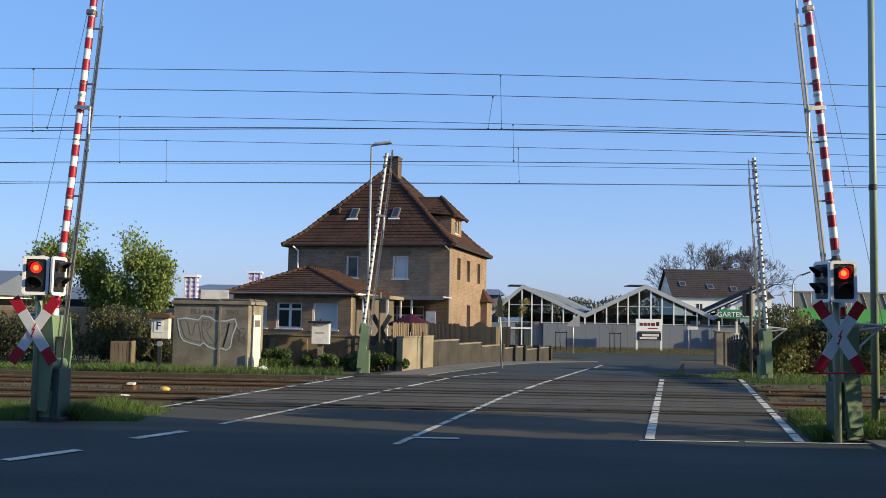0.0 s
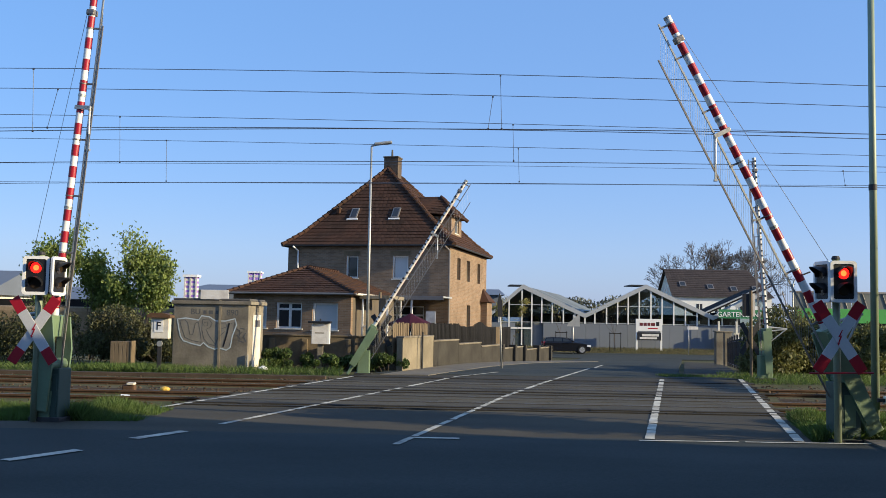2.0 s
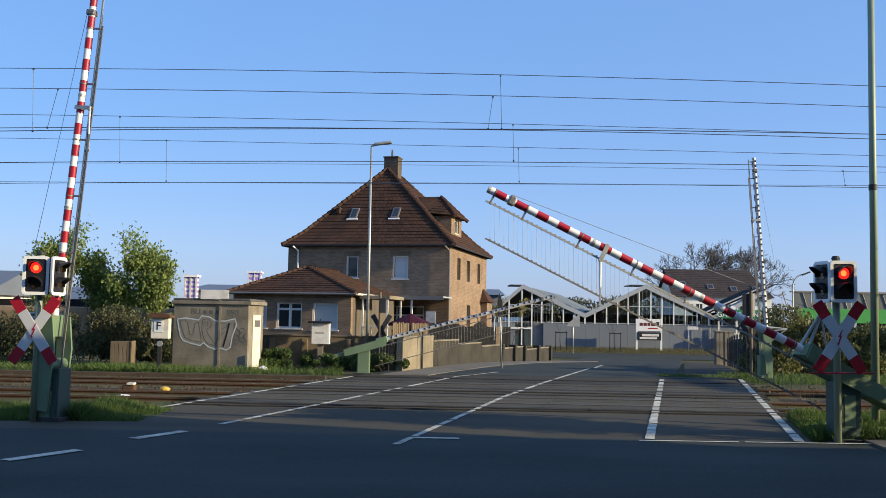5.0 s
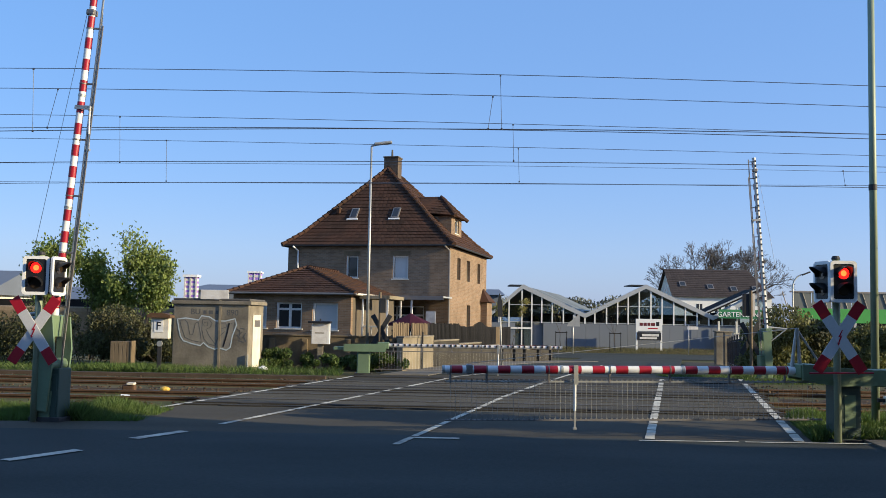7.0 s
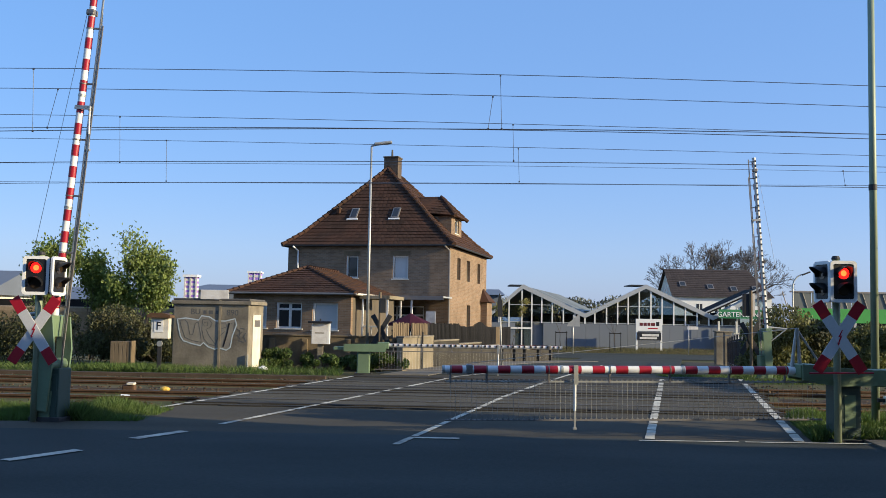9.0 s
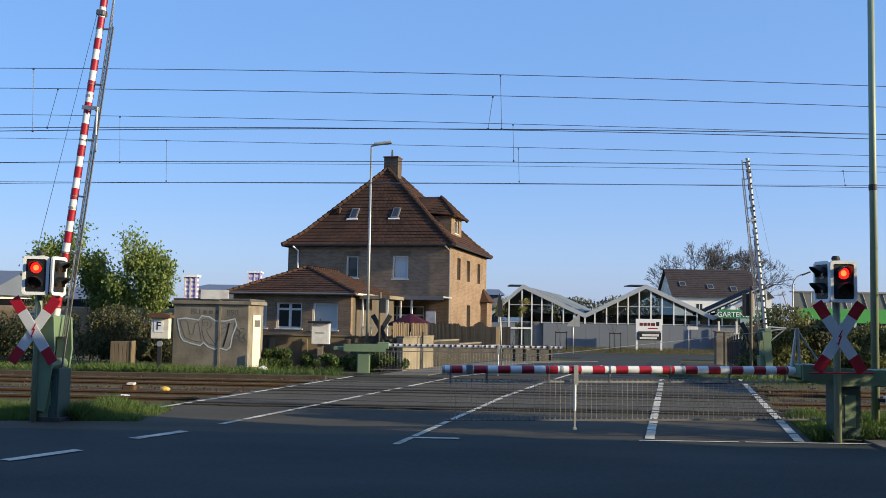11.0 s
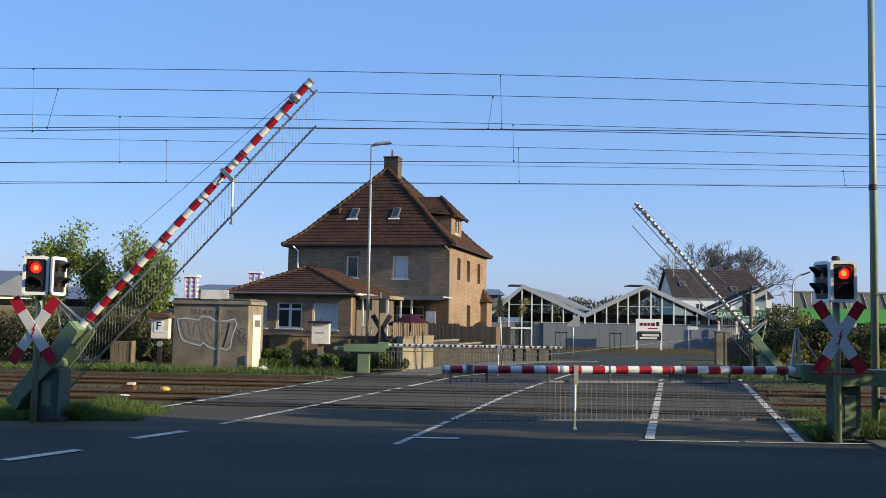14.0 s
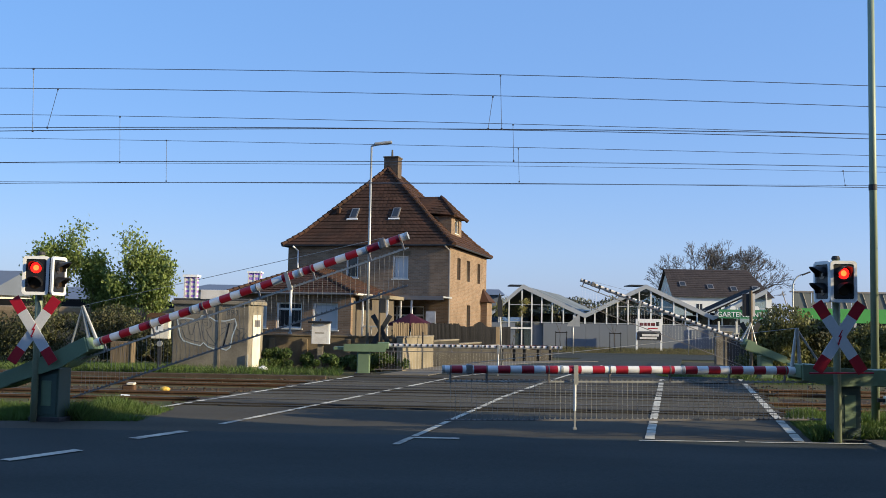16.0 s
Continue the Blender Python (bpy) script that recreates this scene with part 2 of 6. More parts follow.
def base(name, m, label, category, group="", kind=""):
    e = new(name)
    e.matrix_basis = m
    e.empty_display_size = 0.2
    return tagged(e, label, category, group, kind)


def box(bm, x0, x1, y0, y1, z0, z1, bev=0.0, mi=0):
    r = bmesh.ops.create_cube(bm, size=1.0, matrix=Matrix.Translation(((x0 + x1) / 2, (y0 + y1) / 2, (z0 + z1) / 2)) @ Matrix.Diagonal((abs(x1 - x0), abs(y1 - y0), abs(z1 - z0), 1)))
    fs = set(f for v in r["verts"] for f in v.link_faces)
    for f in fs:
        f.material_index = mi
    if bev:
        bmesh.ops.bevel(bm, geom=list(set(e for v in r["verts"] for e in v.link_edges)), offset=bev, segments=2, affect="EDGES", profile=0.6)
    return bm


def B(*a, **k):
    return box(bmesh.new(), *a, **k)


def rod(bm, p, q, r0, r1=None, n=10, caps=True):
    p, q = Vector(p), Vector(q)
    r1 = r0 if r1 is None else r1
    d = (q - p)
    rot = d.to_track_quat("Z", "Y").to_matrix().to_4x4()
    bmesh.ops.create_cone(bm, cap_ends=caps, segments=n, radius1=r0, radius2=r1, depth=d.length, matrix=Matrix.Translation((p + q) / 2) @ rot)
    return bm


def R(*a, **k):
    return rod(bmesh.new(), *a, **k)


def poly(bm, pts, mi=0):
    f = bm.faces.new([bm.verts.new(p) for p in pts])
    f.material_index = mi
    return f


def prism(bm, pts, d, mi=0):
    """A flat outline in x,z, extruded along y by d from its own y."""
    a = [bm.verts.new(p) for p in pts]
    b = [bm.verts.new((p[0], p[1] + d, p[2])) for p in pts]
    fs = [bm.faces.new(a), bm.faces.new(list(reversed(b)))]
    for i in range(len(a)):
        j = (i + 1) % len(a)
        fs.append(bm.faces.new((a[j], a[i], b[i], b[j])))
    for f in fs:
        f.material_index = mi
    bmesh.ops.recalc_face_normals(bm, faces=fs)
    return bm


def letters(text, size, mat, parent, m, depth=0.004, name="lettering", label=""):
    cu = bpy.data.curves.new("text", "FONT")
    cu.body, cu.size, cu.extrude, cu.align_x = text, size, depth, "CENTER"
    tmp = new("text", cu)
    bpy.context.view_layer.update()
    me = bpy.data.meshes.new_from_object(tmp.evaluated_get(bpy.context.evaluated_depsgraph_get()))
    bpy.data.objects.remove(tmp)
    me.materials.clear()
    me.materials.append(mat)
    ob = new(name, me)
    ob.parent, ob.matrix_basis = parent, m
    if label:
        tagged(ob, label)
    return ob


def smoothstep(a, b, v):
    t = min(1.0, max(0.0, (v - a) / (b - a)))
    return t * t * (3 - 2 * t)


def land(x, y):
    """Height of the ground: the crossing is a low rise, the land behind it lies deeper."""
    z = -0.72 * smoothstep(34, 64, y)
    z += 0.34 * smoothstep(75.5, 79.5, y) * smoothstep(3, 6, x) * (1 - smoothstep(90, 140, y))
    return z


def sheet(name, xs_of, ys, mat, lift, label, category, kind="structure", depth=0.12):
    """A strip of ground that follows the land: xs_of(y) gives its edges at y."""
    bm = bmesh.new()
    rows = []
    for y in ys:
        x0, x1 = xs_of(y)
        n = 8
        rows.append([bm.verts.new((x0 + (x1 - x0) * i / n, y, land(x0 + (x1 - x0) * i / n, y) + lift)) for i in range(n + 1)])
    for a, b in zip(rows, rows[1:]):
        for i in range(len(a) - 1):
            bm.faces.new((a[i], a[i + 1], b[i + 1], b[i]))
    edge = [e for e in bm.edges if e.is_boundary]
    ex = bmesh.ops.extrude_edge_only(bm, edges=edge)
    for v in [g for g in ex["geom"] if isinstance(g, bmesh.types.BMVert)]:
        v.co.z -= depth
    return tagged(link(name, bm, mat), label, category, kind=kind)


def steps(a, b, d):
    n = max(1, round((b - a) / d))
    return [a + (b - a) * i / n for i in range(n + 1)]


# ---- ground ----
def ground():
    xs = [-1500, -700, -300, -150, -90, -60] + steps(-50, 60, 2.5) + [70, 90, 130, 200, 350, 800, 1500]
    ys = [-120, -60, -30] + steps(-15, 105, 2.0) + [115, 130, 160, 220, 320, 600, 1200, 2600]
    bm = bmesh.new()
    g = [[bm.verts.new((x, y, land(x, y) - 0.07)) for x in xs] for y in ys]
    for j in range(len(ys) - 1):
        for i in range(len(xs) - 1):
            f = bm.faces.new((g[j][i], g[j][i + 1], g[j + 1][i + 1], g[j + 1][i]))
            f.material_index = 1 if ys[j] > 84 or xs[i] < -22 or xs[i] > 40 else 0
    tagged(link("ground", bm, [GRASS_G, FIELD]), "rough grass and fields reaching the horizon", "ground", kind="structure")


ground()


def road_left(y):
    return -5.50 + (y - 17.74) * 0.2617


def road_right(y):
    return 5.72 + (y - 14.53) * 0.2609


# the front road's shade is partly put into its darker asphalt
sheet("road_front", lambda y: (-70, 70), steps(-10, 14.4, 2.5), ASPHALT, 0.0, "asphalt side road in front of the crossing, shade in its dark colour", "road")
sheet("road_mouth", lambda y: (-4.9 - (15.6 - y) * 8 if y < 15.6 else road_left(y + 1.5) , road_right(y)), steps(14.4, 18.2, 0.3), ASPHALT_EDGE, 0.0, "worn grey asphalt where the roads meet", "road")
sheet("road_crossing", lambda y: (road_left(y), road_right(y)), steps(18.0, 24.0, 1.0), ASPHALT_OLD, -0.012, "worn asphalt road over the rails", "road")
sheet("road_crossing_far", lambda y: (road_left(y), road_right(y)), steps(24.0, 30.2, 1.0), ASPHALT_MID, -0.010, "darker asphalt road over the far rails", "road")
sheet("road_far", lambda y: (road_left(y) + 0.0 + 0.09 * max(0, y - 30), road_right(y) - 2.2 * smoothstep(30, 33, y)), steps(30.19, 66.0, 1.2), ASPHALT, 0.002, "grey asphalt road leading on behind the crossing", "road")
sheet("road_across", lambda y: (-60, 125), steps(64.5, 75.0, 1.0), ASPHALT, -0.004, "asphalt road passing in front of the garden centre", "road")
sheet("pavement_far", lambda y: (road_right(y) - 2.0, road_right(y) - 0.1), steps(31.0, 58.0, 1.5), ASPHALT_MID, 0.005, "grey paved footpath beside the road", "pavement", depth=0.16)
sheet("pavement_house", lambda y: (-1.9 + (y - 29.5) * 0.32, -0.4 + (y - 29.5) * 0.37), steps(29.5, 56.0, 1.2), PAVE, 0.015, "pale paved strip along the garden wall", "pavement", depth=0.14)
sheet("kerb_corner", lambda y: (6.43 + (y - 13.59) * 0.116, 12.0), steps(12.4, 14.56, 0.24), PAVE, 0.03, "pale concrete kerb corner at the road edge", "kerb", depth=0.16)


def stroke(name, p, q, w, label, cracks=0):
    """A painted line, laid in pieces where it is worn through."""
    p, q = Vector((*p, 0)), Vector((*q, 0))
    d = (q - p)
    u, n = d.normalized(), Vector((-d.y, d.x, 0)).normalized() * w / 2
    bm = bmesh.new()
    cuts = [0.0, 1.0]
    for i in range(cracks):
        cuts += [(i + 0.6 + random.uniform(-0.25, 0.25)) / (cracks + 0.2)]
    cuts.sort()
    for a, b in zip(cuts, cuts[1:]):
        k = 14
        a2, b2 = a + 0.018 / d.length * 2, b - 0.05 / d.length * random.uniform(0.6, 2.2)
        L0 = []
        for i in range(k + 1):
            c = p + d * (a2 + (b2 - a2) * i / k)
            j0, j1 = random.uniform(0.82, 1.05), random.uniform(0.82, 1.05)
            L0.append((bm.verts.new((c + n * j0).to_tuple()[:2] + (land(c.x, c.y) + 0.0115,)), bm.verts.new((c - n * j1).to_tuple()[:2] + (land(c.x, c.y) + 0.0115,))))
        for s, t in zip(L0, L0[1:]):
            bm.faces.new((s[0], s[1], t[1], t[0]))
    bmesh.ops.recalc_face_normals(bm, faces=bm.faces)
    for f in bm.faces:
        if f.normal.z < 0:
            f.normal_flip()
    tagged(link(name, bm, PAINT_W), label, "road marking", kind="structure")


LINE = "worn white line painted on the asphalt"
stroke("road_line_left", (-5.36, 17.74), (-2.63, 28.17), 0.13, LINE, 4)
stroke("road_line_lane", (-3.56, 15.29), (0.52, 29.07), 0.13, LINE, 8)
stroke("road_line_lane_far", (0.52, 29.07), (2.0, 32.0), 0.1, LINE, 1)
stroke("road_line_centre", (-0.62, 13.2), (1.5, 21.85), 0.115, LINE, 6)
stroke("road_line_centre", (1.5, 21.85), (2.87, 26.61), 0.125, LINE, 3)
stroke("road_line_centre", (2.87, 26.61), (5.6, 35.4), 0.115, LINE, 3)
stroke("road_line_path", (3.18, 14.3), (6.94, 29.45), 0.15, LINE, 10)
stroke("road_line_edge", (5.46, 14.3), (9.62, 30.17), 0.15, LINE, 8)
stroke("road_line_stop", (2.95, 14.14), (9.0, 14.24), 0.09, LINE, 2)
stroke("road_line_stub", (-0.42, 14.02), (0.35, 14.0), 0.16, LINE, 0)
stroke("road_line_dash_near", (-5.17, 11.2), (-4.62, 12.21), 0.2, LINE, 0)
stroke("road_line_dash_mid", (-4.35, 13.33), (-3.82, 14.41), 0.2, LINE, 0)
stroke("road_line_dash_far", (5.9, 36.0), (6.9, 40.0), 0.1, LINE, 0)


# ---- tracks ----
SKEW = 0.02                      # metres the tracks come nearer per metre to the right


def strip_along(bm, x0, x1, yc, w, z0, z1, mi=0):
    a = [(x0, yc - SKEW * x0 - w / 2), (x1, yc - SKEW * x1 - w / 2), (x1, yc - SKEW * x1 + w / 2), (x0, yc - SKEW * x0 + w / 2)]
    lo, hi = [bm.verts.new((x, y, z0)) for x, y in a], [bm.verts.new((x, y, z1)) for x, y in a]
    fs = [bm.faces.new(hi), bm.faces.new(list(reversed(lo)))]
    for i in range(4):
        j = (i + 1) % 4
        fs.append(bm.faces.new((lo[i], lo[j], hi[j], hi[i])))
    for f in fs:
        f.material_index = mi
    return bm


def track(yc):
    t = base("railway_track", pose(0, 0, 0), "rusty railway track with worn rail heads on ballast", "track", "tracks")
    for s in (-0.76, 0.76):
        bm = bmesh.new()
        strip_along(bm, -70, 70, yc + s, 0.14, -0.13, -0.105)
        strip_along(bm, -70, 70, yc + s, 0.02, -0.105, -0.02)
        xl, xr = road_left(yc) - 0.1, road_right(yc) + 0.1
        for a, b, lo, hi in ((-70, xl, 0, 1), (xl, xr, 2, 2), (xr, 70, 0, 1)):
            strip_along(bm, a, b, yc + s, 0.072, -0.02, 0.018, lo)
            strip_along(bm, a, b, yc + s, 0.05, 0.018, 0.022, hi)
        part("rail", bm, [RUST, RAILTOP, RAIL_DULL], t)
    me = None
    for i in range(120):
        x = -60 + i * 1.0
        if road_left(yc) - 0.4 < x < road_right(yc) + 0.6:
            continue
        m = pose(x, yc - SKEW * x, -0.2, 0, 0, -math.degrees(math.atan(SKEW)))
        if me is None:
            me = part("sleeper", B(-0.13, 0.13, -1.3, 1.3, 0, 0.1, bev=0.012), SLEEPER, t, at=m).data
        else:
            share("sleeper", me, t, m)
    return t


def ballast():
    bm = bmesh.new()
    xs = steps(-70, 70, 0.7)
    ys = steps(17.6, 29.2, 0.3)
    gv = []
    for y in ys:
        row = []
        for x in xs:
            on = road_left(y) - 0.1 < x < road_right(y) + 0.1
            h = -0.16 if on else -0.115 + 0.05 * noise.noise((x * 0.9, y * 1.7, 0)) + 0.02 * noise.noise((x * 5, y * 6, 3))
            if not on:
                e = min(y - 17.6, 29.2 - y)
                h -= 0.12 * (1 - smoothstep(0, 0.9, e))
                if 22.2 < y < 23.6:
                    h += 0.05
            row.append(bm.verts.new((x, y - SKEW * x, h)))
        gv.append(row)
    for a, b in zip(gv, gv[1:]):
        for i in range(len(a) - 1):
            bm.faces.new((a[i], a[i + 1], b[i + 1], b[i]))
    tagged(link("ballast_bed", bm, BALLAST, smooth=True), "brown dusty ballast bed under the tracks", "ballast", kind="structure")
    ico = bmesh.new()
    bmesh.ops.create_icosphere(ico, subdivisions=1, radius=1.0)
    iv, jf = [v.co.copy() for v in ico.verts], [[v.index for v in f.verts] for f in ico.faces]
    ico.free()
    vs, fs = [], []
    rnd = random.Random(5)
    for i in range(6500):
        x = rnd.uniform(-17, 16)
        y = rnd.choice((rnd.uniform(18.4, 19.6), rnd.gauss(20.7, 0.35), rnd.gauss(22.85, 0.6), rnd.uniform(26.3, 28.6), rnd.gauss(25.0, 0.35)))
        if road_left(y) - 0.25 < x < road_right(y) + 0.25:
            continue
        r = rnd.uniform(0.022, 0.062)
        m = Matrix.Translation((x, y - SKEW * x, -0.09 + rnd.uniform(-0.01, 0.02))) @ Euler((rnd.random() * 3, rnd.random() * 3, 0)).to_matrix().to_4x4() @ Matrix.Diagonal((r, r * rnd.uniform(0.6, 1), r * rnd.uniform(0.5, 0.8), 1))
        q = len(vs)
        vs += [tuple(m @ v) for v in iv]
        fs += [[q + i for i in f] for f in jf]
    me = bpy.data.meshes.new("ballast_stones")
    me.from_pydata(vs, [], fs)
    me.materials.append(STONE)
    tagged(new("ballast_stones", me), "loose grey-brown ballast stones between the rails", "stones", kind="stuff")


for yc in (20.7, 25.0):
    track(yc)
ballast()
tagged(link("cable_trough", strip_along(bmesh.new(), -40, -3.4, 27.7, 0.35, -0.16, 0.03), SLEEPER), "dark wooden cable trough cover beside the track", "cable trough", kind="structure")


def crossing_panels():
    """Panels between and beside the rails, each a piece with open joints."""
    holder = base("level_crossing_deck", pose(0, 0, 0), "grey worn crossing panels between the rails", "crossing deck", kind="structure")
    for yc in (20.7, 25.0):
        for off, w in ((-1.18, 0.66), (-0.33, 0.58), (0.33, 0.58), (1.18, 0.66)):
            y = yc + off
            x = road_left(y) - 0.05
            me = None
            while x < road_right(y) - 0.2:
                m = pose(x + 0.6, y - SKEW * x, -0.14 + random.uniform(0, 0.002), 0, 0, -1.1)
                if me is None:
                    me = part("panel", B(-0.5985, 0.5985, -w / 2, w / 2, 0, 0.148, bev=0.003), PANEL, holder, at=m).data
                else:
                    share("panel", me, holder, m)
                x += 1.2


def tar_shadow_bands():
    """Dark bitumen bands where the asphalt meets the panels; the painted lines break off there. The two nearest are
    painted shadow streaks.
    """
    rnd = random.Random(8)
    # 18.55 and 19.05 paint in the shadow streaks lying across the road
    for y, w in ((18.55, 0.16), (19.05, 0.3), (22.55, 0.22), (23.35, 0.3), (24.05, 0.3), (26.65, 0.3), (28.3, 0.5)):
        bm = bmesh.new()
        x, xe = road_left(y), road_right(y)
        while x < xe:
            d = min(rnd.uniform(0.7, 1.9), xe - x + 0.01)
            strip_along(bm, x, x + d, y + rnd.uniform(-0.04, 0.04), w * rnd.uniform(0.55, 1.1), -0.03, 0.0135 + rnd.uniform(0, 0.002))
            x += d
        tagged(link("tar_shadow_band", bm, TAR_SHADOW), "dark band across the road, bitumen joint or painted shadow streak", "road joint", kind="structure")


# ---- barriers ----
GAP = 6.3                        # pivot to boom tip
ANGLES = {}


def tube(v):
    return 0.066 - 0.0012 * v


def stay(arm, e):
    """The A-frame and cable that brace a boom."""
    bm = bmesh.new()
    rod(bm, (0.84, 0, e), (0.75, 0, e + 0.66), 0.034, 0.02, n=8)
    rod(bm, (0.70, 0, e), (0.73, 0, e + 0.66), 0.034, 0.02, n=8)
    part("strut", bm, GALV, arm)
    part("brace", R((0.74, 0, e + 0.64), (0.34, 0, e + 0.06), 0.02, 0.018, n=8), GALV, arm)
    part("stay_cable", R((0.74, 0, e + 0.66), (GAP - 0.35, 0, e + 0.09), 0.0045, n=5), GALV, arm)


def barrier(key, x, y, z, ground_z, turn, near, label, bars, e=0.11):
    """A full barrier: drive cabinet and an arm that turns about the pivot; a curtain of rods hangs from it and stays upright."""
    bar = base("level_crossing_barrier", pose(x, y, ground_z, 0, 0, turn), label, "barrier", "barriers")
    h = z - ground_z
    # near cabinets get a darker green that takes in their shade
    paint = GREEN_SHADE if near else GREEN
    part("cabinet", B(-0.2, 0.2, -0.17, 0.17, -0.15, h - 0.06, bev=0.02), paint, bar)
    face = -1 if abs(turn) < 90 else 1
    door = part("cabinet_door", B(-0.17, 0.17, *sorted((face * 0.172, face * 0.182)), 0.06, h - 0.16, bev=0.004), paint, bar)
    if near:
        part("door_panel", B(-0.1, 0.08, *sorted((face * 0.183, face * 0.19)), 0.2, h - 0.26, bev=0.004), GREEN, door)
    part("axle_housing", R((0, -0.21, h), (0, 0.21, h), 0.1, n=16), GREEN, bar)
    part("foot_plate", B(-0.28, 0.28, -0.24, 0.24, -0.15, 0.02, bev=0.01), DARKM, bar)
    k = 1.0 if near else 0.92
    bm = bmesh.new()
    for a, b in ((0.75, 2.6), (2.6, 4.5), (4.5, GAP)):
        rod(bm, (a, 0, e), (b, 0, e), tube(a) * k, tube(b) * k, n=14, caps=False)
    for f in bm.faces:
        f.smooth = len(f.verts) == 4
    arm = part("arm", bm, WHITE if near else WHITE_D, bar, "white tapered boom tube")
    for s in (-1, 1):
        bm = bmesh.new()
        y0 = 0.24 * s - 0.02
        if not near:
            prism(bm, [(-0.62, y0, -0.09), (0.72, y0, e - 0.2), (0.72, y0, e + 0.05), (-0.62, y0, 0.13)], 0.04)
        else:
            prism(bm, [(-0.75, y0, -0.11), (0.25, y0, -0.12), (0.78, y0, e - 0.13), (0.78, y0, e + 0.11), (0.25, y0, 0.16), (-0.75, y0, 0.11)], 0.04)
        part("side_plate", bm, GREEN, arm)
    part("cross_plate", B(0.45, 0.8, -0.22, 0.22, e - 0.1, e + 0.1, bev=0.01), GREEN, arm)
    part("counterweight", B(-0.95, -0.42, -0.2, 0.2, -0.13 if near else -0.05, 0.13 if near else 0.05, bev=0.02), GREEN, arm)
    side = 1 if turn == 0 else -1
    v = GAP - 0.085
    while v > 0.85:
        a, b = v - 0.19, v
        if near:
            bm = R((a, 0, e), (b, 0, e), tube(a) * k + 0.0015, tube(b) * k + 0.0015, n=14, caps=False)
            for f in bm.faces:
                f.smooth = len(f.verts) == 4
            part("red_band", bm, RED, arm)
        else:
            # the road side carries the red sheeting, the back shows its dark fixing clips
            part("red_sheet", B(a, b, side * tube(v) * 0.80 - 0.02, side * tube(v) * 0.80 + 0.02, e - 0.06, e + 0.06), RED, arm)
            for q in (a + 0.03, b):
                part("clip", B(q - 0.028, q + 0.028, -side * (tube(v) + 0.006), -side * (tube(v) - 0.03), e - 0.012, e + 0.052, bev=0.006), BLACK, arm)
        v -= 0.365
    part("tip_lamp", B(GAP - 0.43, GAP - 0.33, -0.072, 0.072, e - 0.07, e + 0.075, bev=0.02), GUTTER, arm)
    part("tip_cap", R((GAP - 0.01, 0, e), (GAP + 0.03, 0, e), 0.062, n=12), GALV, arm)
    if key != "FL":
        stay(arm, e)
    # hanging curtain
    top = e - 0.18
    part("upper_rail", B(0.45, GAP - 0.02, -0.012, 0.012, top - 0.013, top + 0.013), GALV if near else GUTTER, arm)
    for v in (2.6, 4.5):
        part("collar", R((v - 0.02, 0, e), (v + 0.02, 0, e), tube(v) + 0.006, n=14), GALV, arm)
    for v in (0.95, 1.85, 2.8, 3.75, 4.7, 5.65, 6.2):
        bm = B(v - 0.012, v + 0.018, -0.015, 0.015, top - 0.02, e, bev=0.004)
        rod(bm, (v - 0.009, 0, e), (v + 0.009, 0, e), tube(v) + 0.007, n=14)
        part("bracket", bm, GUTTER, arm)
    leg_y = 0.07 if abs(turn) > 90 else -0.07
    part("leg_bracket", B(4.255, 4.325, *sorted((leg_y, leg_y * 0.8)), top - 0.04, e + 0.07, bev=0.004), GALV, arm)
    part("leg_pin", R((4.29, leg_y, top), (4.29, 0, top), 0.012, n=8), GALV, arm)
    LEN = 0.58
    lower = part("lower_rail", B(0.35, GAP - 0.02, -0.011, 0.011, -0.012, 0.012), GUTTER, arm)
    me = None
    rods = []
    for i in range(bars):
        v = 0.5 + (GAP - 0.6) * i / (bars - 1)
        if me is None:
            bm = R((0, 0, 0), (0, 0, -LEN), 0.0024 if near else 0.0014, n=5)
            if near:
                box(bm, -0.012, 0.012, -0.008, 0.008, -0.012, 0.03)
                box(bm, -0.012, 0.012, -0.008, 0.008, -LEN - 0.012, -LEN + 0.03)
            ob = part("rod", bm, RODM if near else WHITE_D, arm)
            me = ob.data
        else:
            ob = new("rod", me)
            ob.parent = arm
        rods.append((ob, v))
    bm = R((0, 0, 0.02), (0, 0, -0.44), 0.022, 0.02)
    box(bm, -0.026, 0.026, -0.026, 0.026, -0.04, 0.03, bev=0.008, mi=1)
    box(bm, -0.013, 0.013, -0.013, 0.013, -0.69, -0.43, mi=1)
    box(bm, -0.026, 0.026, -0.024, 0.024, -0.72, -0.69, mi=1)
    sup = part("support_leg", bm, [WHITE, GALV], arm)
    ANGLES[key] = (arm, h, lower, rods, sup, top, LEN, e)
    return bar


NEARL = "red and white striped barrier with hanging rod curtain"
FARL = "green barrier drive with the white back of its boom"
barrier("R", 6.318, 14.754, 0.961, 0.0, 185.6, True, NEARL, 72)
barrier("L", -6.376, 15.51, 0.919, 0.05, -11.9, True, NEARL, 72)
barrier("FL", -2.47, 29.9, 0.79, 0.0, 0, False, FARL, 60)
barrier("FR", 10.36, 30.0, 0.85, 0.06, 180, False, FARL, 60)


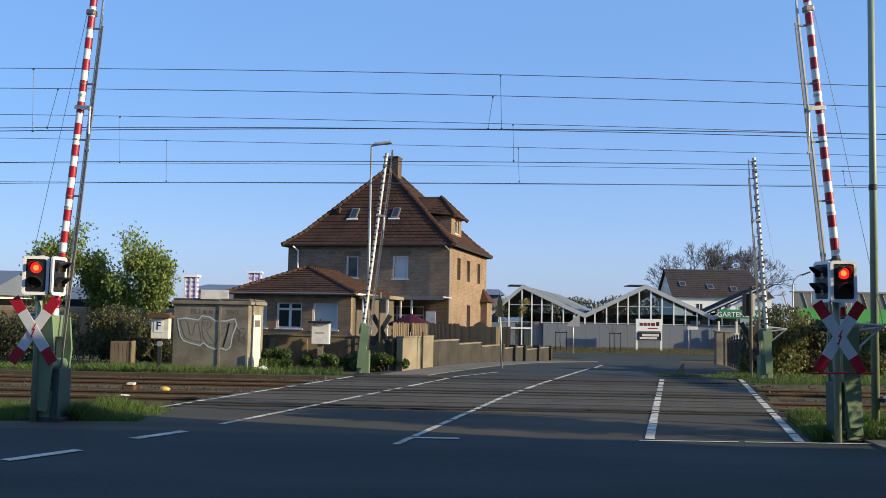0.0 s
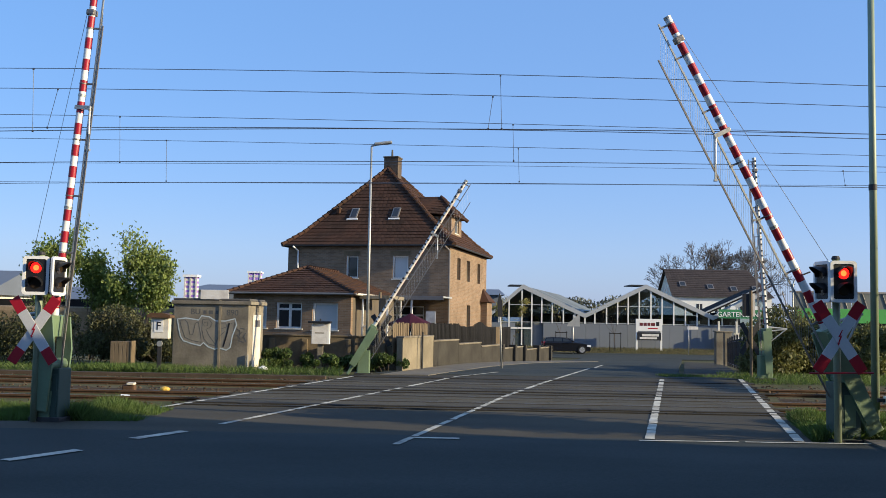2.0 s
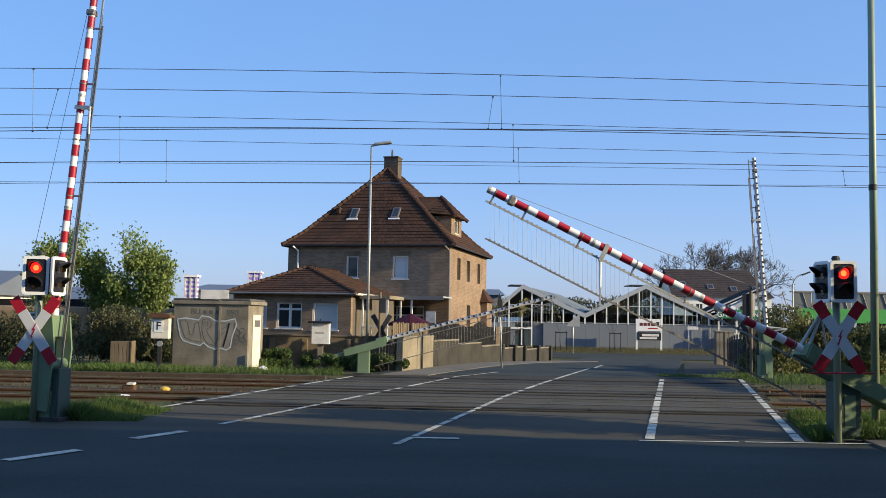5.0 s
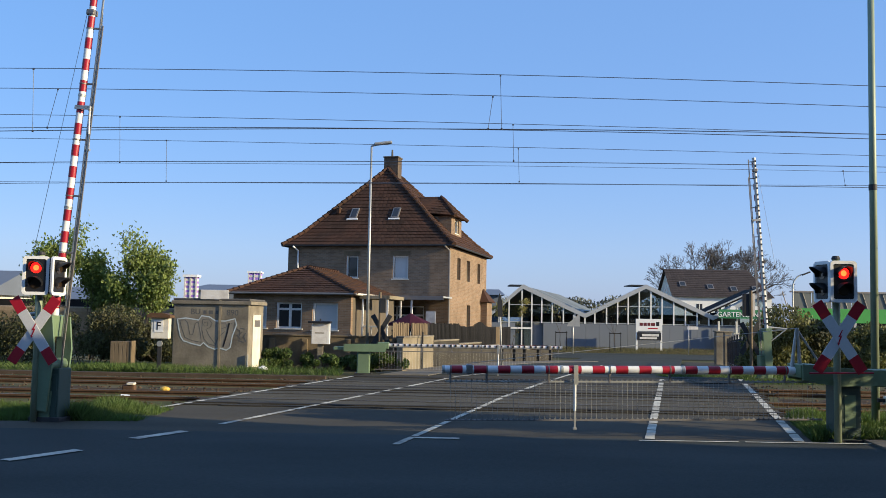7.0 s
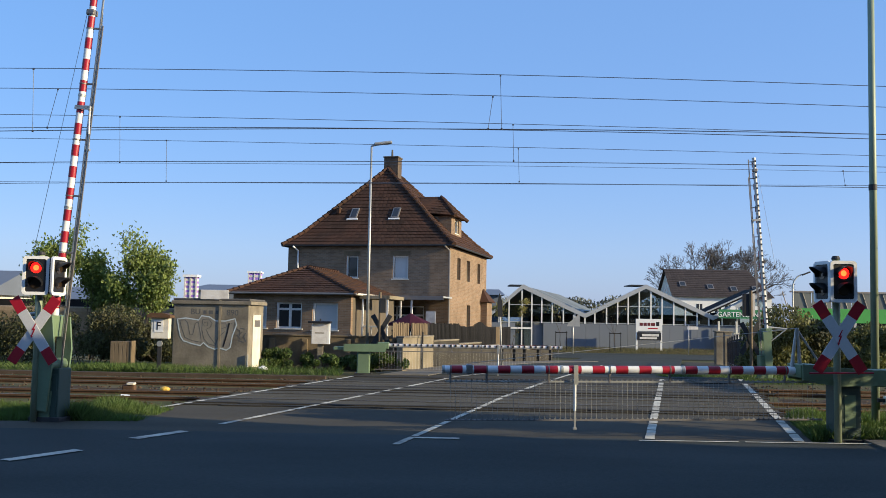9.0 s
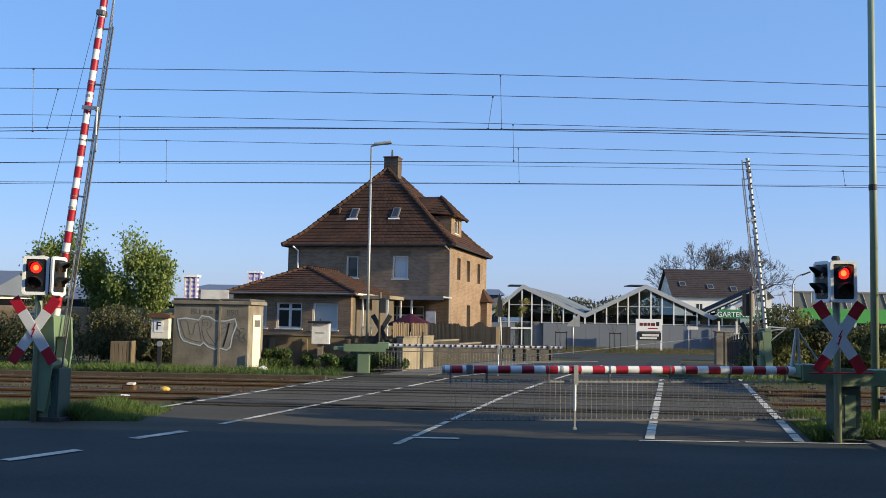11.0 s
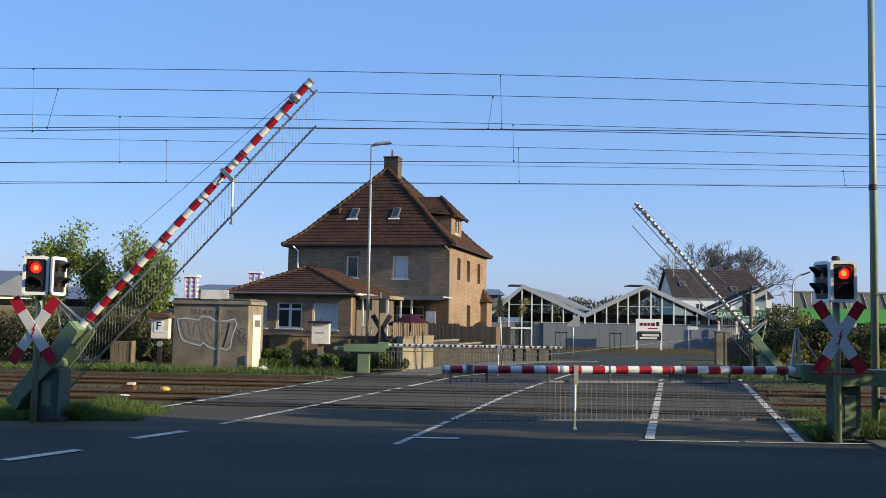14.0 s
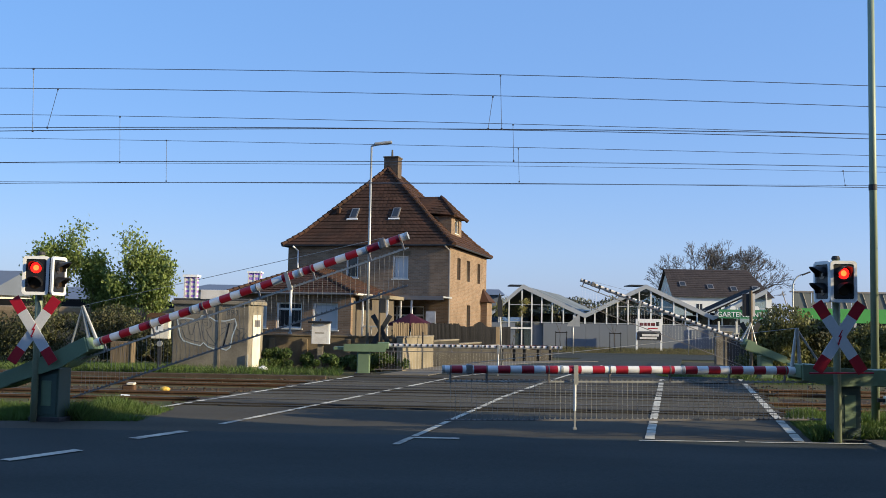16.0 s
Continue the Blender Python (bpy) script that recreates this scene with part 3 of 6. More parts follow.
# ---- signals and masts ----
def signal(x, y, z0, cross_z, head_z, label, second, tilt, post_off, lit_turn):
    """Post with a light head, a second head turned to the side road, and a St Andrew's cross."""
    s = base("crossing_signal", pose(x, y, z0), label, "crossing signal", "crossing signals")
    hh = head_z - z0
    part("post", R((post_off, 0.1, -0.1), (post_off, 0.1, hh + 0.35), 0.055, n=14), POLE_G, s, smooth=True)
    part("post_cap", R((post_off, 0.1, hh + 0.35), (post_off, 0.1, hh + 0.4), 0.07, 0.05, n=14), DARKM, s)

    def head(m, red):
        b = part("light_head", B(-0.175, 0.175, -0.02, 0.14, -0.29, 0.29, bev=0.03), BLACK, s, "black light head with a white border", at=m)
        bm = bmesh.new()
        o, i, r = (0.205, 0.315), (0.158, 0.265), 5

        def ring(w, h, rr, yy):
            pts = []
            for cx, cz, a0 in ((w - rr, h - rr, 0), (-w + rr, h - rr, 90), (-w + rr, -h + rr, 180), (w - rr, -h + rr, 270)):
                for k in range(r + 1):
                    a = radians(a0 + 90 * k / r)
                    pts.append((cx + rr * math.cos(a), yy, cz + rr * math.sin(a)))
            return pts
        A, C = [bm.verts.new(p) for p in ring(*o, 0.06, -0.035)], [bm.verts.new(p) for p in ring(*i, 0.03, -0.035)]
        A2, C2 = [bm.verts.new((v.co.x, 0.0, v.co.z)) for v in A], [bm.verts.new((v.co.x, 0.0, v.co.z)) for v in C]
        n = len(A)
        for k in range(n):
            q = (k + 1) % n
            for f in ((A[k], A[q], C[q], C[k]), (A[q], A[k], A2[k], A2[q]), (C[k], C[q], C2[q], C2[k])):
                bm.faces.new(f)
        bmesh.ops.recalc_face_normals(bm, faces=bm.faces)
        part("border", bm, WHITE, b)
        for zz, on in ((0.125, red), (-0.125, False)):
            bm = R((0, -0.028, zz), (0, -0.02, zz), 0.088, n=24)
            ob = part("lens", bm, LENS_ON if on else LENS_OFF, b)
            if on:
                part("lens_core", R((0.0, -0.034, zz), (0.0, -0.029, zz), 0.036, 0.045, n=20), LENS_HOT, b)
            bm = bmesh.new()
            n2 = 18
            top = []
            for k in range(n2 + 1):
                a = radians(-25 + 230 * k / n2)
                L = 0.06 + 0.15 * max(0.0, math.sin(a))
                c, sn = math.cos(a), math.sin(a)
                top.append([bm.verts.new((0.112 * c, -0.02, zz + 0.112 * sn)), bm.verts.new((0.108 * c, -0.02 - L, zz + 0.108 * sn - 0.02 * L)), bm.verts.new((0.1 * c, -0.02 - L, zz + 0.1 * sn - 0.02 * L)), bm.verts.new((0.102 * c, -0.02, zz + 0.102 * sn))])
            for p, q in zip(top, top[1:]):
                for k in range(3):
                    bm.faces.new((p[k], q[k], q[k + 1], p[k + 1]))
            bmesh.ops.recalc_face_normals(bm, faces=bm.faces)
            part("visor", bm, BLACK, b)
    head(pose(post_off + 0.02, -0.1, hh, 0, 0, lit_turn), True)
    head(pose(*second), False)
    # the cross
    cz = cross_z - z0
    cr = part("cross", bmesh.new(), WHITE, s, "white and red St Andrew's cross", at=pose(0, -0.03, cz, 0, tilt, 0))
    for k, sg in enumerate((1, -1)):
        m = Matrix.Rotation(radians(sg * 33.5), 4, "Y")
        bm = bmesh.new()
        box(bm, -0.085, 0.085, -0.012 - 0.02 * k, 0.0 - 0.02 * k, -0.36, 0.36, bev=0.004)
        bm.transform(m)
        part("beam", bm, SIGN_W, cr)
        for e in (1, -1):
            bm = bmesh.new()
            box(bm, -0.085, 0.085, -0.012 - 0.02 * k, 0.0 - 0.02 * k, 0.36 * e, 0.62 * e, bev=0.004)
            bm.transform(m)
            part("beam_end", bm, RED, cr)
    bm = bmesh.new()
    prism(bm, [(0.03, -0.036, 0.11), (-0.03, -0.036, 0.0), (0.0, -0.036, 0.005), (-0.03, -0.036, -0.085), (-0.045, -0.036, -0.075), (-0.03, -0.036, -0.125), (0.0, -0.036, -0.095), (-0.012, -0.036, -0.09), (0.035, -0.036, 0.03), (0.005, -0.036, 0.022), (0.045, -0.036, 0.11)], 0.003)
    part("lightning_sign", bm, RED, cr)
    return s


signal(-6.60, 15.2, 0.0, 1.475, 2.36, "crossing signal post with red light and cross", (0.30, 0.06, 2.36, 0, 0, 80), 0, 0.0, 8)
SR = signal(6.02, 14.2, 0.1, 1.60, 2.44, "crossing signal post with red light and cross", (-0.18, 0.08, 2.34, 0, 0, -78), 0, 0.02, 2)
part("signal_rod", R((-0.45, -0.02, 0.95), (0.52, -0.02, 0.97), 0.014, n=8), RED, SR, "thin red rod")


def mast():
    m = base("tall_mast", pose(7.40, 16.0, 0), "tall green-grey steel mast beside the crossing", "mast")
    part("shaft", R((0, 0, -0.2), (0.05, 0, 9.5), 0.068, 0.052, n=20), POLE_G, m, smooth=True)
    part("collar", R((0.02, 0, 4.12), (0.02, 0, 4.22), 0.07, n=20), DARKM, m)
    part("lamp_arm", B(-0.02, 0.22, -0.15, -0.1, 0.5, 0.56), DARKM, m)
    part("small_lamp", B(0.1, 0.36, -0.22, -0.04, 0.46, 0.6, bev=0.03), CREAM, m)


def street_lamp(x, y, h, arm, label, tilt=0.0, r=0.06):
    l = base("street_lamp", pose(x, y, land(x, y), 0, tilt, 0), label, "street lamp", "street lamps")
    part("shaft", R((0, 0, -0.1), (0, 0, h), r, r * 0.6, n=14), GALV, l, smooth=True)
    part("arm", R((0, 0, h), (arm * 0.3, 0, h + 0.06), r * 0.6, r * 0.6, n=10), GALV, l)
    bm = bmesh.new()
    box(bm, min(0.1, arm) if arm > 0 else arm, max(arm, -0.1), -0.12, 0.12, h + 0.0, h + 0.1, bev=0.045)
    bm.transform(Matrix.Translation((0, 0, h)) @ Matrix.Rotation(radians(-8 if arm > 0 else 8), 4, "Y") @ Matrix.Translation((0, 0, -h)))
    part("luminaire", bm, GALV, l, "pale grey lamp housing")


mast()
street_lamp(-2.62, 33.0, 7.9, 0.75, "grey street lamp post beside the annex")


def curved_lamp():
    x, y = 24.05, 64.0
    l = base("street_lamp", pose(x, y, land(x, y)), "slim street lamp with a curved arm", "street lamp", "street lamps")
    pts = [(0, 0, 0), (0, 0, 5.1), (0.08, 0, 5.5), (0.3, 0, 5.8), (0.62, 0, 5.98)]
    bm = bmesh.new()
    for a, b in zip(pts, pts[1:]):
        rod(bm, a, b, 0.055, 0.05, n=8)
    part("shaft", bm, GALV, l)
    bm = bmesh.new()
    box(bm, 0.55, 1.15, -0.1, 0.1, -0.04, 0.06, bev=0.03)
    bm.transform(Matrix.Translation((0.15, 0, 5.72)) @ Matrix.Rotation(radians(-22), 4, "Y"))
    part("luminaire", bm, DARKM, l)


curved_lamp()


# ---- overhead wires ----
LINE_E = base("overhead_line", pose(0, 0, 0), "thin dark overhead line with droppers above the tracks", "overhead line")


def cable(name, pts, r):
    """A wire through three points, carried straight on to the gantries at both ends."""
    (x0, y0, z0), (x1, y1, z1), (x2, y2, z2) = pts
    line = []
    for i in range(-3, 28):
        t = i / 24
        a, b, c = (1 - t) * (1 - 2 * t), 4 * t * (1 - t), t * (2 * t - 1)
        line.append((x0 + (x2 - x0) * t, y0 + (y2 - y0) * t, a * z0 + b * z1 + c * z2))
    for k, x in ((0, -30.0), (-1, 32.0)):
        e = line[k]
        end = (x, e[1] + (x - e[0]) * (y2 - y0) / (x2 - x0), 6.0 if name == "contact_wire" else 7.1)
        line.insert(0 if k == 0 else len(line), end)
    bm = bmesh.new()
    rings = [[bm.verts.new((x, y + r * math.cos(k * 1.2566), z + r * math.sin(k * 1.2566))) for k in range(5)] for x, y, z in line]
    for p, q in zip(rings, rings[1:]):
        for k in range(5):
            bm.faces.new((p[k], q[k], q[(k + 1) % 5], p[(k + 1) % 5]))
    part(name, bm, WIRE, LINE_E)


def gantry(x):
    g = base("overhead_gantry", pose(x, 0, 0), "grey steel gantry that carries the overhead line", "gantry", "gantries", "structure")
    for y in (17.0, 32.0):
        part("post", B(-0.13, 0.13, y - 0.13, y + 0.13, -1.0, 7.9, bev=0.02), GALV, g)
    part("beam", B(-0.1, 0.1, 16.6, 32.4, 7.5, 7.9, bev=0.02), GALV, g)
    for y in (20.4, 21.0, 25.0, 28.5, 29.2):
        part("hanger", B(-0.04, 0.04, y - x * 0.0202 - 0.03, y - x * 0.0202 + 0.03, 5.9, 7.5), GALV, g)


gantry(-30.0)
gantry(32.0)
cable("messenger_wire", ((-10.02, 20.60, 7.22), (-0.07, 20.40, 7.22), (9.70, 20.20, 7.05)), 0.008)
cable("messenger_wire", ((-10.29, 21.20, 6.91), (-0.06, 21.00, 6.89), (9.97, 20.80, 6.73)), 0.008)
cable("messenger_wire", ((-12.19, 25.20, 7.15), (-0.06, 25.00, 7.10), (11.88, 24.80, 6.93)), 0.008)
cable("contact_wire", ((-10.24, 21.20, 5.98), (-0.05, 21.00, 6.09), (9.96, 20.80, 5.99)), 0.009)
cable("contact_wire", ((-9.95, 20.60, 5.79), (-0.05, 20.40, 5.97), (9.68, 20.20, 5.98)), 0.010)
cable("messenger_wire", ((-13.85, 28.70, 7.15), (-0.06, 28.50, 7.11), (13.54, 28.30, 7.00)), 0.008)
cable("contact_wire", ((-12.12, 25.20, 5.82), (-0.04, 25.00, 6.02), (11.86, 24.80, 6.05)), 0.010)
cable("messenger_wire", ((-14.14, 29.40, 6.48), (-0.05, 29.20, 6.62), (13.87, 29.00, 6.61)), 0.006)
cable("contact_wire", ((-13.77, 28.70, 5.73), (-0.04, 28.50, 5.95), (13.53, 28.30, 6.01)), 0.010)
cable("contact_wire", ((-14.11, 29.40, 5.88), (-0.04, 29.20, 6.03), (13.86, 29.00, 6.19)), 0.007)
for p, q in (
    ((-9.26, 20.58, 7.21), (-9.21, 20.58, 5.80)),
    ((-8.94, 21.17, 6.90), (-9.14, 21.17, 6.00)),
    ((-8.89, 25.15, 7.13), (-8.84, 25.15, 5.88)),
    ((-8.64, 28.62, 7.15), (-8.60, 28.62, 5.88)),
    ((1.21, 20.37, 7.19), (1.25, 20.37, 5.99)),
    ((1.08, 20.98, 6.86), (0.98, 20.98, 6.11)),
    ((1.84, 24.97, 7.06), (1.87, 24.97, 6.07)),
    ((2.27, 28.47, 7.06), (2.31, 28.47, 6.03)),
    ((12.53, 29.02, 6.63), (12.59, 29.02, 6.18)),
):
    d = part("dropper", R(p, q, 0.006, n=5), WIRE, LINE_E)
    for e in (p, q):
        part("clamp", B(e[0] - 0.02, e[0] + 0.02, e[1] - 0.012, e[1] + 0.012, e[2] - 0.025, e[2] + 0.02, bev=0.006), WIRE, d)


# ---- house ----
def window(parent, x, z0, w, h, y, kind, face="f", name="window"):
    """Window set in a wall: reveal, frame, panes and sill; local x along the wall, the wall's face at y = 0."""
    m = pose(x, y, z0)
    if face == "r":
        m = pose(y, x, z0, 0, 0, 90)
    fm = HPLINTH if kind == "slit" else FRAME_W
    wn_ = part(name, B(0, w, 0.13, 0.17, 0, h), PANE_D if kind != "blind" else BLIND, parent, at=m)
    fr = bmesh.new()
    t = 0.075
    box(fr, -0.01, t, 0.03, 0.15, 0, h)
    box(fr, w - t, w + 0.01, 0.03, 0.15, 0, h)
    box(fr, t, w - t, 0.08, 0.15, 0, t)
    box(fr, t, w - t, 0.08, 0.15, h - t, h)
    if kind == "cross":
        box(fr, w * 0.46, w * 0.46 + 0.12, 0.075, 0.145, t, h - t)
        box(fr, t, w - t, 0.078, 0.142, h * 0.70, h * 0.70 + 0.1)
    part("frame", fr, fm, wn_)
    part("sill", B(-0.06, w + 0.06, -0.09, 0.06, -0.06, -0.005, bev=0.01), CREAM, wn_)
    if kind == "curtain":
        part("curtain", B(w * 0.12, w * 0.9, 0.115, 0.126, 0.08, h - 0.08), BLIND, wn_)
    return wn_


def wall_with_holes(x0, x1, z0, z1, holes, y0, y1):
    """A wall slab in x,z with openings cut right through."""
    xs = sorted({x0, x1, *[h[0] for h in holes], *[h[1] for h in holes]})
    zs = sorted({z0, z1, *[h[2] for h in holes], *[h[3] for h in holes]})
    solid = lambda i, k: 0 <= i < len(xs) - 1 and 0 <= k < len(zs) - 1 and not any(h[0] - 1e-6 <= xs[i] and xs[i + 1] <= h[1] + 1e-6 and h[2] - 1e-6 <= zs[k] and zs[k + 1] <= h[3] + 1e-6 for h in holes)
    bm = bmesh.new()
    for i in range(len(xs) - 1):
        for k in range(len(zs) - 1):
            if not solid(i, k):
                continue
            a, b, c, d = xs[i], xs[i + 1], zs[k], zs[k + 1]
            poly(bm, [(a, y0, c), (b, y0, c), (b, y0, d), (a, y0, d)])
            poly(bm, [(b, y1, c), (a, y1, c), (a, y1, d), (b, y1, d)])
            if not solid(i - 1, k):
                poly(bm, [(a, y1, c), (a, y0, c), (a, y0, d), (a, y1, d)])
            if not solid(i + 1, k):
                poly(bm, [(b, y0, c), (b, y1, c), (b, y1, d), (b, y0, d)])
            if not solid(i, k - 1):
                poly(bm, [(a, y1, c), (b, y1, c), (b, y0, c), (a, y0, c)])
            if not solid(i, k + 1):
                poly(bm, [(a, y0, d), (b, y0, d), (b, y1, d), (a, y1, d)])
    return bm


def tiles(bm, quad, course, width, lift=0.035):
    """Overlapping roof tiles over a slope given by eave-left, eave-right, top-right, top-left."""
    a, b, c, d = (Vector(p) for p in quad)
    up = (((d + c) / 2) - ((a + b) / 2))
    n = max(2, round(up.length / course))
    nrm = (b - a).cross(d - a).normalized()
    for i in range(n):
        t0, t1 = i / n, min(1.0, (i + 1.12) / n)
        l0, r0, l1, r1 = a.lerp(d, t0), b.lerp(c, t0), a.lerp(d, t1), b.lerp(c, t1)
        m = max(1, round((r0 - l0).length / width))
        for k in range(m):
            u0, u1, um = k / m, (k + 0.93) / m, (k + 0.45) / m
            j = nrm * (lift + random.uniform(-0.004, 0.004))
            hump = nrm * 0.005
            lo = [l0.lerp(r0, u0) + j, l0.lerp(r0, um) + j + hump, l0.lerp(r0, u1) + j]
            hi = [l1.lerp(r1, u0) + nrm * 0.004, l1.lerp(r1, um) + nrm * 0.004 + hump, l1.lerp(r1, u1) + nrm * 0.004]
            fl = [p - j for p in (lo[0], lo[2])]
            L = [bm.verts.new(p) for p in lo]
            H = [bm.verts.new(p) for p in hi]
            Fv = [bm.verts.new(p) for p in fl]
            bm.faces.new((L[0], L[1], H[1], H[0]))
            bm.faces.new((L[1], L[2], H[2], H[1]))
            bm.faces.new((Fv[0], Fv[1], L[2], L[1], L[0]))


def ridge_caps(bm, p, q, r=0.11, step=0.36):
    p, q = Vector(p), Vector(q)
    n = max(1, int((q - p).length / step))
    for i in range(n):
        a, b = p.lerp(q, i / n), p.lerp(q, (i + 1.1) / n)
        rod(bm, a, b, r * 1.35, r * 0.9, n=8)


def house():
    h = base("brick_house", pose(0.39, 50.0, 0, 0, 0, -14), "two-storey brown brick house with a hipped tiled roof", "house")
    W, D, E = 9.35, 10.0, 5.68
    Z0 = -1.2
    fw = [(-5.90, -5.20, 3.95, 5.17), (-3.23, -2.33, 3.92, 5.17), (-6.6, -5.7, 1.2, 2.4), (-4.4, -1.4, 0.6, 2.45)]
    rw = [(1.75, 2.55, 3.97, 5.18), (4.2, 5.05, 3.97, 5.18), (7.2, 8.0, 3.97, 5.18), (4.35, 5.3, 0.5, 2.6)]
    part("wall_front", wall_with_holes(-W, 0, Z0, E, fw, 0, 0.36), HBRICK, h)
    bm = wall_with_holes(0.362, D, Z0, E, rw, 0, 0.36)
    part("wall_side", bm, HBRICK, h, at=pose(0, 0, 0, 0, 0, 90))
    part("wall_left", B(-W, -W + 0.36, 0.364, D, Z0, E), HBRICK, h)
    part("wall_back", B(-W + 0.364, -0.364, D - 0.36, D, Z0, E), HBRICK, h)
    part("plinth", B(-W - 0.03, 0.03, -0.03, -0.004, Z0, 0.3), HPLINTH, h)
    for k, (a, b, c, d) in enumerate(fw):
        window(h, a, c, b - a, d - c, 0.06, ("plain", "curtain", "plain", "cross")[k])
    for k, (a, b, c, d) in enumerate(rw):
        window(h, a, c, b - a, d - c, -0.1, "slit", face="r")
    for k, (a, b, c, d) in enumerate(fw[:2]):
        part("lintel", B(a - 0.12, b + 0.12, -0.015, -0.003, d + 0.0, d + 0.24), GARDEN, h)
    # roof with a flared eave, short ridge
    o, fl = 0.27, 0.75
    eav = [(-W - o, -o, E + 0.08), (o, -o, E + 0.08), (o, D + o, E + 0.08), (-W - o, D + o, E + 0.08)]
    brk = [(-W + fl - 0.1, fl - 0.1, E + 0.86), (-fl + 0.1, fl - 0.1, E + 0.86), (-fl + 0.1, D - fl + 0.1, E + 0.86), (-W + fl - 0.1, D - fl + 0.1, E + 0.86)]
    ap0, ap1 = (-4.98, 4.35, 10.72), (-4.98, 6.0, 10.72)
    bm = bmesh.new()
    tb = bmesh.new()
    for i, tops in ((0, (ap0, ap0)), (1, (ap0, ap1)), (2, (ap1, ap1)), (3, (ap1, ap0))):
        j = (i + 1) % 4
        poly(bm, [eav[i], eav[j], brk[j], brk[i]])
        top = [tops[1], tops[0]] if tops[0] != tops[1] else [tops[0]]
        poly(bm, [brk[i], brk[j], *top])
        tiles(tb, (eav[i], eav[j], brk[j], brk[i]), 0.3, 0.26, 0.035)
        tiles(tb, (brk[i], brk[j], tops[1], tops[0]), 0.3, 0.26, 0.035)
    poly(bm, list(reversed(eav)))
    roof = part("roof", bm, TILE, h)
    tagged(part("roof_tiles", tb, TILE, roof, "rows of brown pantiles"), kind="stuff")
    bm = bmesh.new()
    for i, a in ((0, ap0), (1, ap0), (2, ap1), (3, ap1)):
        ridge_caps(bm, eav[i], brk[i])
        ridge_caps(bm, brk[i], a)
    ridge_caps(bm, ap0, ap1)
    part("ridge_tiles", bm, TILE, roof)
    for i in range(4):
        j = (i + 1) % 4
        a, b = Vector(eav[i]), Vector(eav[j])
        part("gutter", R(a + Vector((0, 0, -0.04)), b + Vector((0, 0, -0.04)), 0.055, n=8), DARKM, h)
    # rain pipes
    for (px_, py_) in ((-8.72, -0.09), (0.0, -0.12)):
        bm = bmesh.new()
        rod(bm, (px_ - 0.2, -0.38, E), (px_, py_, E - 0.25), 0.05, n=8)
        rod(bm, (px_, py_, E - 0.25), (px_, py_, Z0), 0.05, n=8)
        part("rain_pipe", bm, FRAME_W if px_ < -1 else GUTTER, h)
    # skylights lie on the front slope
    n = Vector((0, -(10.62 - 6.54), 4.35 - 0.65)).normalized()
    pitch = math.degrees(math.atan2(10.62 - 6.54, 4.35 - 0.65))
    for sx, zz in ((-6.05, 7.66), (-3.58, 7.66)):
        yy = 0.65 + (zz - 6.54) * (4.35 - 0.65) / (10.62 - 6.54)
        s = part("skylight", B(-0.22, 0.22, -0.42, 0.42, 0.02, 0.12, bev=0.01), GUTTER, h, at=pose(sx, yy, zz, pitch, 0, 0))
        part("pane", B(-0.15, 0.15, -0.34, 0.34, 0.122, 0.13), PANE_D, s)
        part("flashing", B(-0.36, 0.3, -0.54, -0.42, 0.05, 0.085), FRAME_W, s)
    v = part("roof_vent", B(-0.1, 0.1, -0.16, 0.16, 0.0, 0.3, bev=0.02), TILE, h, at=pose(-7.05, 1.72, 7.72))
    part("vent_cap", B(-0.13, 0.13, -0.2, 0.18, 0.302, 0.34, bev=0.01), HPLINTH, v)
    # chimney
    ch = part("chimney", B(-0.44, 0.44, -0.4, 0.4, -1.2, 0.95, bev=0.01), CHIMNEY, h, at=pose(-4.84, 4.9, 10.45))
    part("cap", B(-0.48, 0.48, -0.46, 0.46, 0.952, 1.04, bev=0.02), HPLINTH, ch)
    part("pot", R((-0.05, 0, 1.06), (-0.05, 0, 1.5), 0.07, 0.05, n=10), HPLINTH, ch)
    # dormer on the side slope
    d = part("dormer", bmesh.new(), HBRICK, h)
    bm = wall_with_holes(3.3, 5.9, 6.55, 7.72, [(4.2, 5.2, 6.8, 7.6)], 0, 0.25)
    part("dormer_front", bm, HBRICK, d, at=pose(-0.75, 0, 0, 0, 0, 90))
    part("dormer_cheek", B(-2.4, -1.0, 3.3, 3.5, 6.5, 7.72), HBRICK, d)
    part("dormer_cheek", B(-2.4, -1.0, 5.7, 5.9, 6.5, 7.72), HBRICK, d)
    window(d, 4.2, 6.8, 1.0, 0.8, -0.81, "plain", face="r")
    q = [(-0.45, 3.0, 7.68), (-0.45, 6.2, 7.68), (-3.2, 6.2, 7.95), (-3.2, 3.0, 7.95)]
    r0, r1 = (-1.7, 4.6, 9.0), (-3.4, 4.6, 9.0)
    bm = bmesh.new()
    poly(bm, [q[0], q[1], r0])
    poly(bm, [q[1], q[2], r1, r0])
    poly(bm, [q[3], q[0], r0, r1])
    poly(bm, [q[3], q[2], q[1], q[0]])
    dr = part("dormer_roof", bm, TILE, d)
    tb = bmesh.new()
    tiles(tb, (q[0], q[1], r0, r0), 0.3, 0.24)
    tiles(tb, (q[3], q[0], r0, r1), 0.3, 0.24)
    ridge_caps(tb, q[0], r0, 0.09)
    ridge_caps(tb, q[1], r0, 0.09)
    tagged(part("dormer_tiles", tb, TILE, dr), kind="stuff")
    # porch at the side
    p = part("porch", B(0.004, 0.4, 8.3, 9.9, Z0, 2.85), HBRICK, h)
    bm = bmesh.new()
